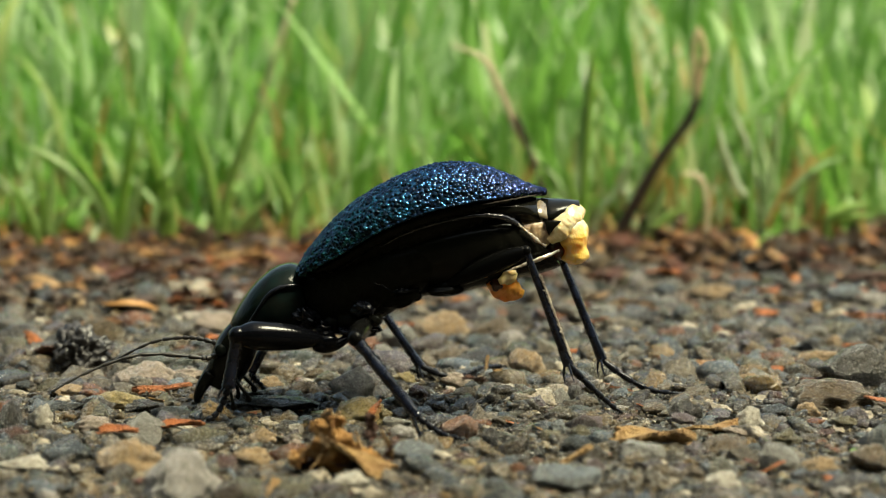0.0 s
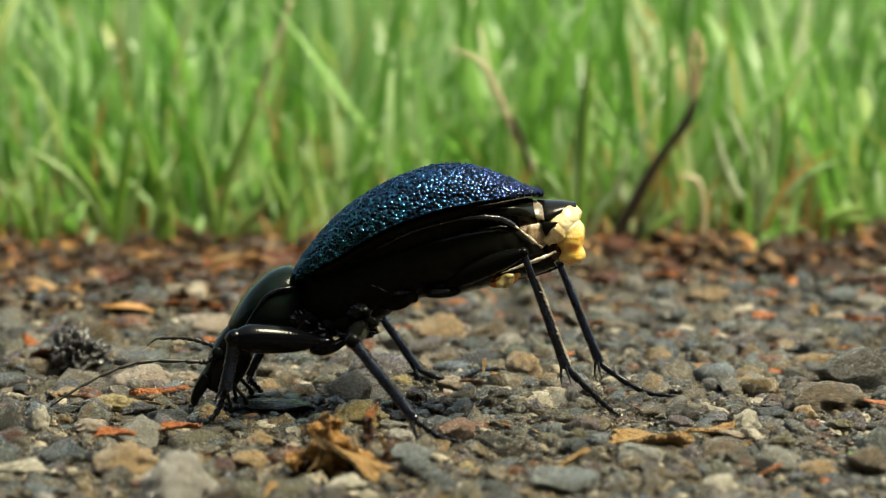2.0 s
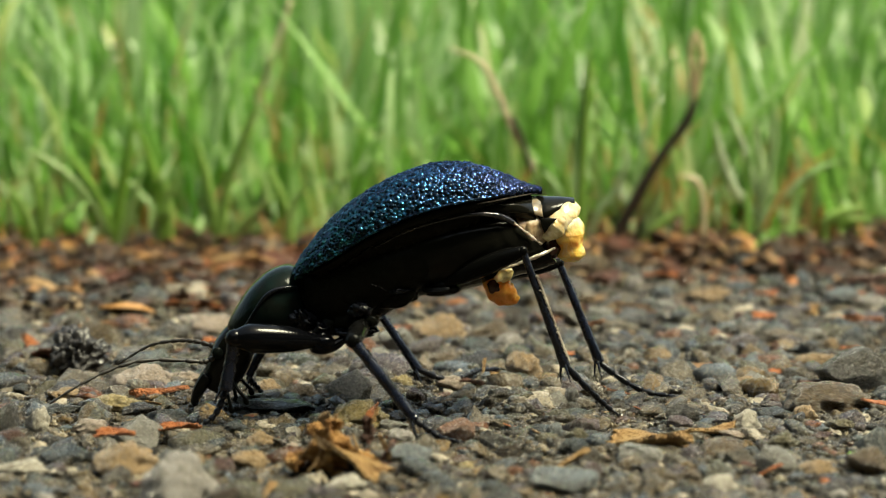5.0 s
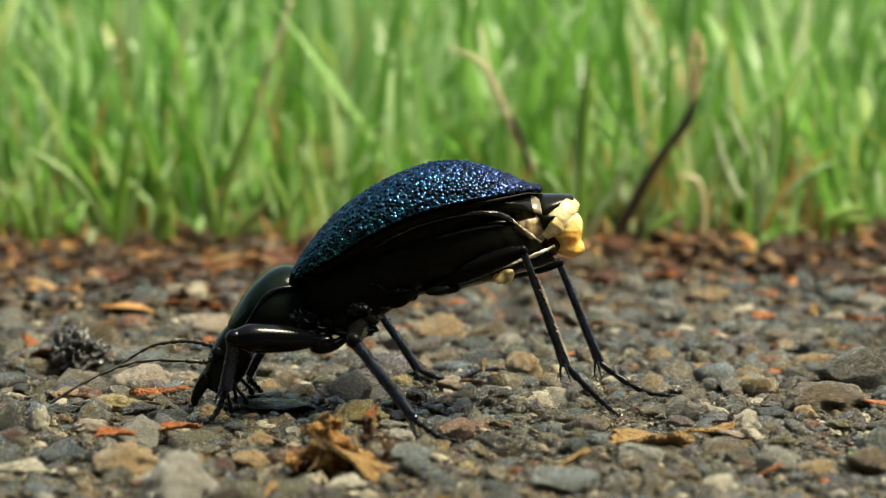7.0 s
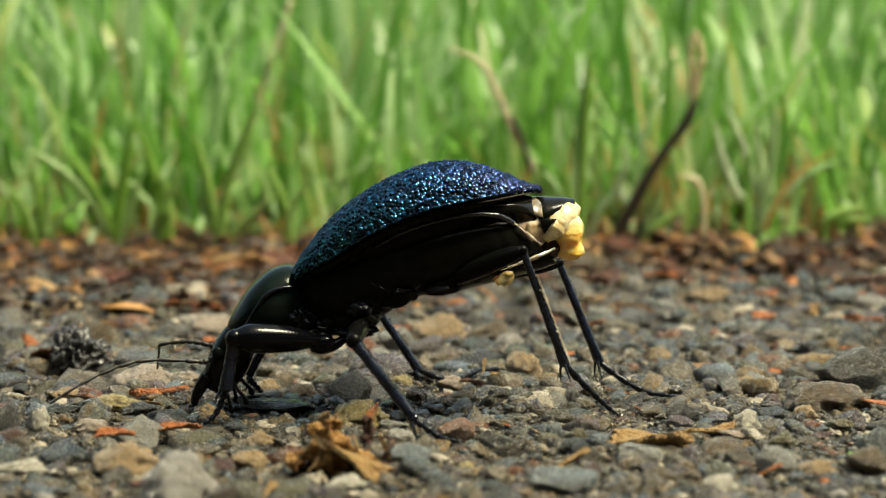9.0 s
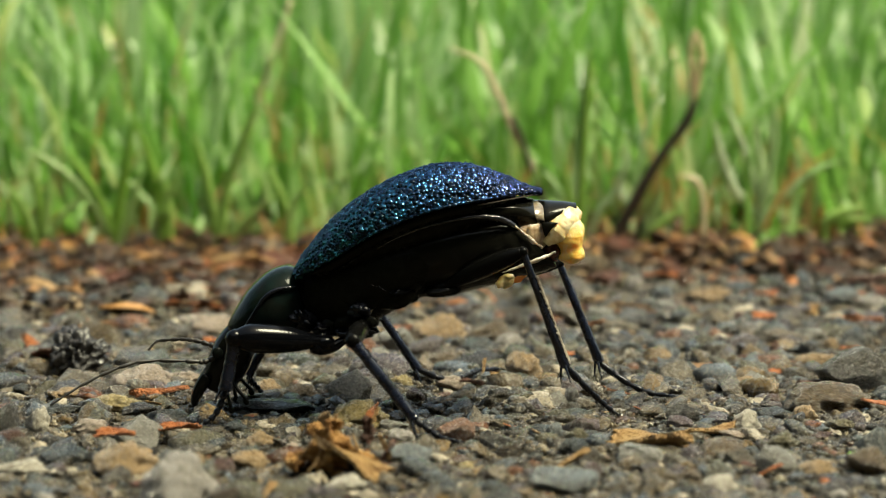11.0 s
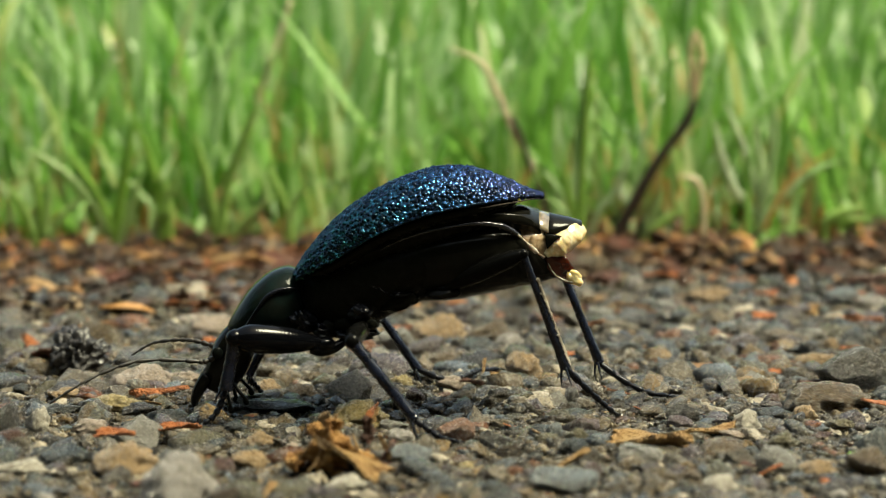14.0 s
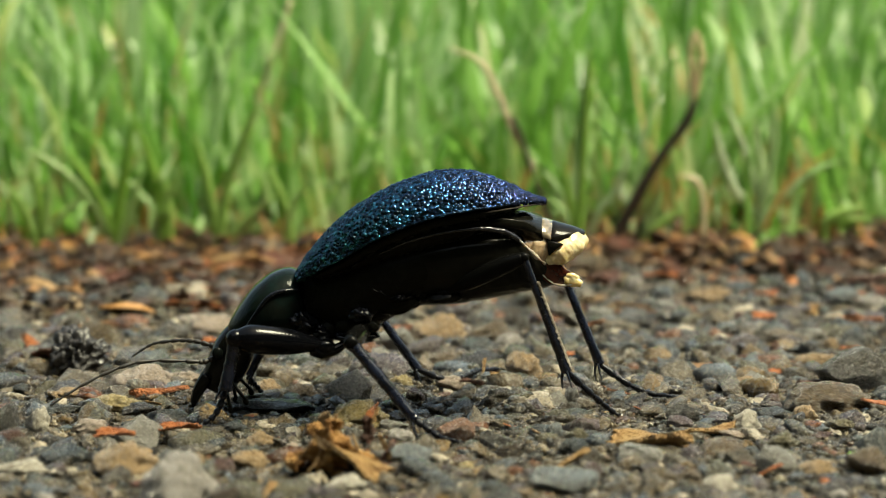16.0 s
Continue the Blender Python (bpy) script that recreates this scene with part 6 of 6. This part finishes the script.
# pitch of the trunk, in degrees (tail down is positive)
PITCHES = [(0, 0.26), (0.5, 0.45), (1.0, 0.26), (1.5, -0.1), (2.0, 0.0), (2.5, 0.26), (3.0, 0.36), (3.5, 0.0), (4.0, -0.4), (5.0, -0.45), (6.5, -0.68), (9.0, -0.62),
           (10.5, -0.3), (11.5, -0.1), (12.0, -0.1), (12.5, 0.05), (13.0, 0.26), (14.0, 0.42), (14.5, 0.6), (15.0, 0.8), (15.5, 1.1), (16.0, 1.4)]
# sag of the abdomen under the wing cases, and of the tail end
SAGS = [(0, 0.0, 0), (2.0, 0.0, 0), (4.0, -0.2, 0), (6.5, -0.4, 0), (7.6, -0.7, -2), (8.2, -0.4, -1), (9.0, 0.2, 0), (11.5, 0.5, 1), (12.0, 0.8, 2), (12.5, 0.9, 4), (13.0, 2.3, 6),
        (14.0, 2.4, 7), (14.7, 2.1, 8), (15.0, 1.9, 2), (15.3, 2.0, 6), (16.0, 2.6, 9)]
# how far the flap is out: root s, root n, swing
FLAP_IN, FLAP_OUT = (21.2, -1.05, -78), (21.5, -2.2, -26)
OUT = [(0, .8), (.2, .92), (.4, 1), (.6, .95), (.8, .6), (1.0, .15), (1.3, 0), (1.8, 0), (2.0, .3), (2.2, .7), (2.4, .9), (2.6, 1), (2.9, 1), (3.2, .55), (3.5, .1), (4.2, .1),
       (4.6, .6), (5.0, 1), (5.3, 1), (5.7, .5), (6.1, .05), (6.9, 0), (7.1, .25), (7.4, .75), (7.6, 1), (7.85, 1), (8.1, .6), (8.4, .2), (9.2, .1), (9.6, .7), (10.0, 1), (10.4, .6), (10.8, .2)]
LATE = [(11.3, 23.4, -2.2, -80), (11.7, 23.9, -2.2, -75), (12.0, 24.9, -1.5, -62), (12.3, 27.1, -0.7, -8), (12.6, 27.0, -0.7, -12), (12.9, 27.2, -1.1, 4), (13.2, 27.3, -0.8, -12),
        (13.5, 26.6, -1.0, -34), (13.8, 26.5, -1.0, -26), (14.1, 26.5, -1.0, -26), (14.4, 26.4, -1.0, -34), (14.7, 26.3, -1.0, -44), (15.0, 26.3, -0.9, -52), (15.3, 25.9, -0.95, -46),
        (15.6, 25.6, -1.0, -44), (16.0, 25.7, -1.15, -46)]
# lift and swing of the feelers
NEAR = [(0, 7, 0), (0.9, 7, 0), (1.5, 5, 0), (2.0, 3, 0), (3.5, 5, 0), (4.2, 3, 0), (6.5, 6, 0), (7.0, 4, 0), (9.0, 4, 0), (12.0, 3, 0), (14.0, 4, 0), (16.0, 3, 0)]
# lift and swing of the far feeler, droop and turn aside of its outer half
FAR = [(0, 4, 0, 4, 0), (0.5, 8, 0, 4, -20), (1.0, 6, 0, 6, 0), (1.3, -6, 5, 4, 0), (1.5, -20, 10, 0, 0), (1.7, -4, 5, 4, -20), (2.0, 8, 0, -8, -58), (2.5, 8, 0, -4, -45), (3.0, 9, 0, 0, -40),
       (3.3, 6, 0, 4, -20), (3.5, 20, 20, 0, -30), (3.8, 4, 5, 0, 0), (4.2, 0, 0, 0, 0), (5.0, 4, 0, 4, -20), (6.5, 0, 0, 0, -10), (7.0, 3, 0, 4, -20), (7.5, 6, 0, 14, -45), (8.0, 5, 0, 6, -66), (9.0, 2, 0, 8, -64),
       (9.6, 6, 0, 10, -50), (11.0, 6, 0, -6, -58), (12.0, 4, 0, -6, -54), (13.0, 4, 0, -2, -40), (14.0, 5, 0, -2, -40), (16.0, 4, 0, -2, -40)]


def motions():
    steps = [i * 0.25 for i in range(65)]
    pitch = [v[0] for v in smooth_rows(PITCHES, steps)]
    walk(trunk, [(t, trunk_pose(p)) for t, p in zip(steps, pitch)])
    walk(head, [(t, trunk_pose(p * 0.15)) for t, p in zip(steps, pitch)])
    for name, leg in legs.items():
        poses = [leg_poses(name, p) for p in pitch]
        walk(leg, [(t, q[0]) for t, q in zip(steps, poses)])
        for child in leg.children:
            k = 2 if child.name.startswith("foot") else 1
            walk(child, [(t, q[k]) for t, q in zip(steps, poses)])
    fine = [i * 0.1 for i in range(161)]
    sag = smooth_rows(SAGS, fine)
    pit = [v[0] for v in smooth_rows(PITCHES, fine)]
    out = [v[0] for v in smooth_rows(OUT, fine)]
    walk(abdomen, [(t, abdomen_pose(p, s[0])) for t, p, s in zip(fine, pit, sag)])
    for key, extra in (("tergite", 1.0), ("tissue", 1.0), ("lump", 0.9), ("wedge", 0.7), ("fold", 0.5), ("membrane", 0.4), ("plate", 0.6), ("hinge", 0.8)):
        ob = tail[key]
        at = ob.location.copy()
        rows = []
        for t, s, o in zip(fine, sag, out):
            late = min(1, max(0, (t - 12.0) / 0.5))
            pull = late if key == "lump" else 0.0
            drop = 0.2 * o if key == "lump" and t < 11 else 0.0
            gone = min(1, max(0, (t - 13.3) / 0.7)) if key == "lump" else 0.0     # drawn back into the body
            rows.append((t, pose(at.x - (pull * 0.3 + gone * 1.1) * 0.001, at.y + (pull * 0.2 + gone * 0.8) * 0.001, at.z + (pull * 0.1 + gone * 0.8 - drop) * 0.001, 0, s[1] * extra + pull * 8, 0)))
        walk(ob, rows)
    rows, core, hem, fringe = [], [], [], []
    for t in fine:
        if t <= 10.8:
            o = np.interp(t, [k[0] for k in OUT], [k[1] for k in OUT])
            q = [a + (b - a) * o for a, b in zip(FLAP_IN, FLAP_OUT)]
        else:
            first = [a + (b - a) * 0.2 for a, b in zip(FLAP_IN, FLAP_OUT)]
            q = smooth_rows([(10.8, *first), *LATE], [t])[0]
        late = min(1, max(0, (t - 11.6) / 0.7))
        inside = 2.0 * min(1, max(0, (t - 10.8) / 0.4)) * min(1, max(0, (12.4 - t) / 0.4))
        turn = radians(q[2])
        tip = (-math.sin(turn), -math.cos(turn))
        rows.append((t, flap_pose(q[0] - 0.4 * late, q[1] + 0.55 * late, q[2] + 3 * late, -2.3 + 1.0 * late + inside * 0.6)))
        core.append((t, flap_pose(q[0] - 0.1 * (1 - late), q[1] + 0.35 * (1 - late), q[2], -1.9 - 0.3 * late + inside)))
        o = np.interp(t, [k[0] for k in OUT], [k[1] for k in OUT])
        near = (23.4, -2.4 + 0.3 * o, 82)
        end = (q[0] + tip[0] * 1.75 + 0.15, q[1] + tip[1] * 1.75 + 0.05, q[2] - 4)
        hem.append((t, core[-1][1] @ Matrix.Translation((0, 0.0015 * (1 - late), 0))))
        hang = max(0, 1 - abs(t - 12.0) / 0.4)
        hung = [a + (b - a) * late for a, b in zip(near, end)]
        fringe.append((t, flap_pose(hung[0] - 0.1 * hang, hung[1] - 0.35 * hang, hung[2], -3.0 + 0.7 * late)))
    walk(tail["flap"], rows)
    walk(tail["pit"], rows)
    walk(tail["core"], core)
    walk(tail["hem"], hem)
    walk(tail["fringe"], fringe)
    at = tail["strand"].location.copy()
    # swing of the strand, and how far it has been drawn in along x, y and z
    swing = smooth_rows([(0, 0, 0, 0, 0), (11.6, 0, 0, 0, 0), (12.0, -50, 0.6, 0.8, 1.3), (12.2, -40, 0.3, 1.8, 1.2), (12.6, -8, 0, 3.0, 0), (16.0, -8, 0, 3.0, 0)], fine)
    walk(tail["strand"], [(t, pose(at.x + s[1] * 0.001, at.y + s[2] * 0.001, at.z + s[3] * 0.001, 0, s[0], 0)) for t, s in zip(fine, swing)])
    walk(antennae[-1], [(t, antenna_pose(-1, *v)) for t, v in zip(fine, smooth_rows(NEAR, fine))])
    far = smooth_rows(FAR, fine)
    walk(antennae[1], [(t, antenna_pose(1, v[0], v[1])) for t, v in zip(fine, far)])
    walk(antenna_tip, [(t, tip_pose(*v)) for t, v in zip(fine, far)])


motions()
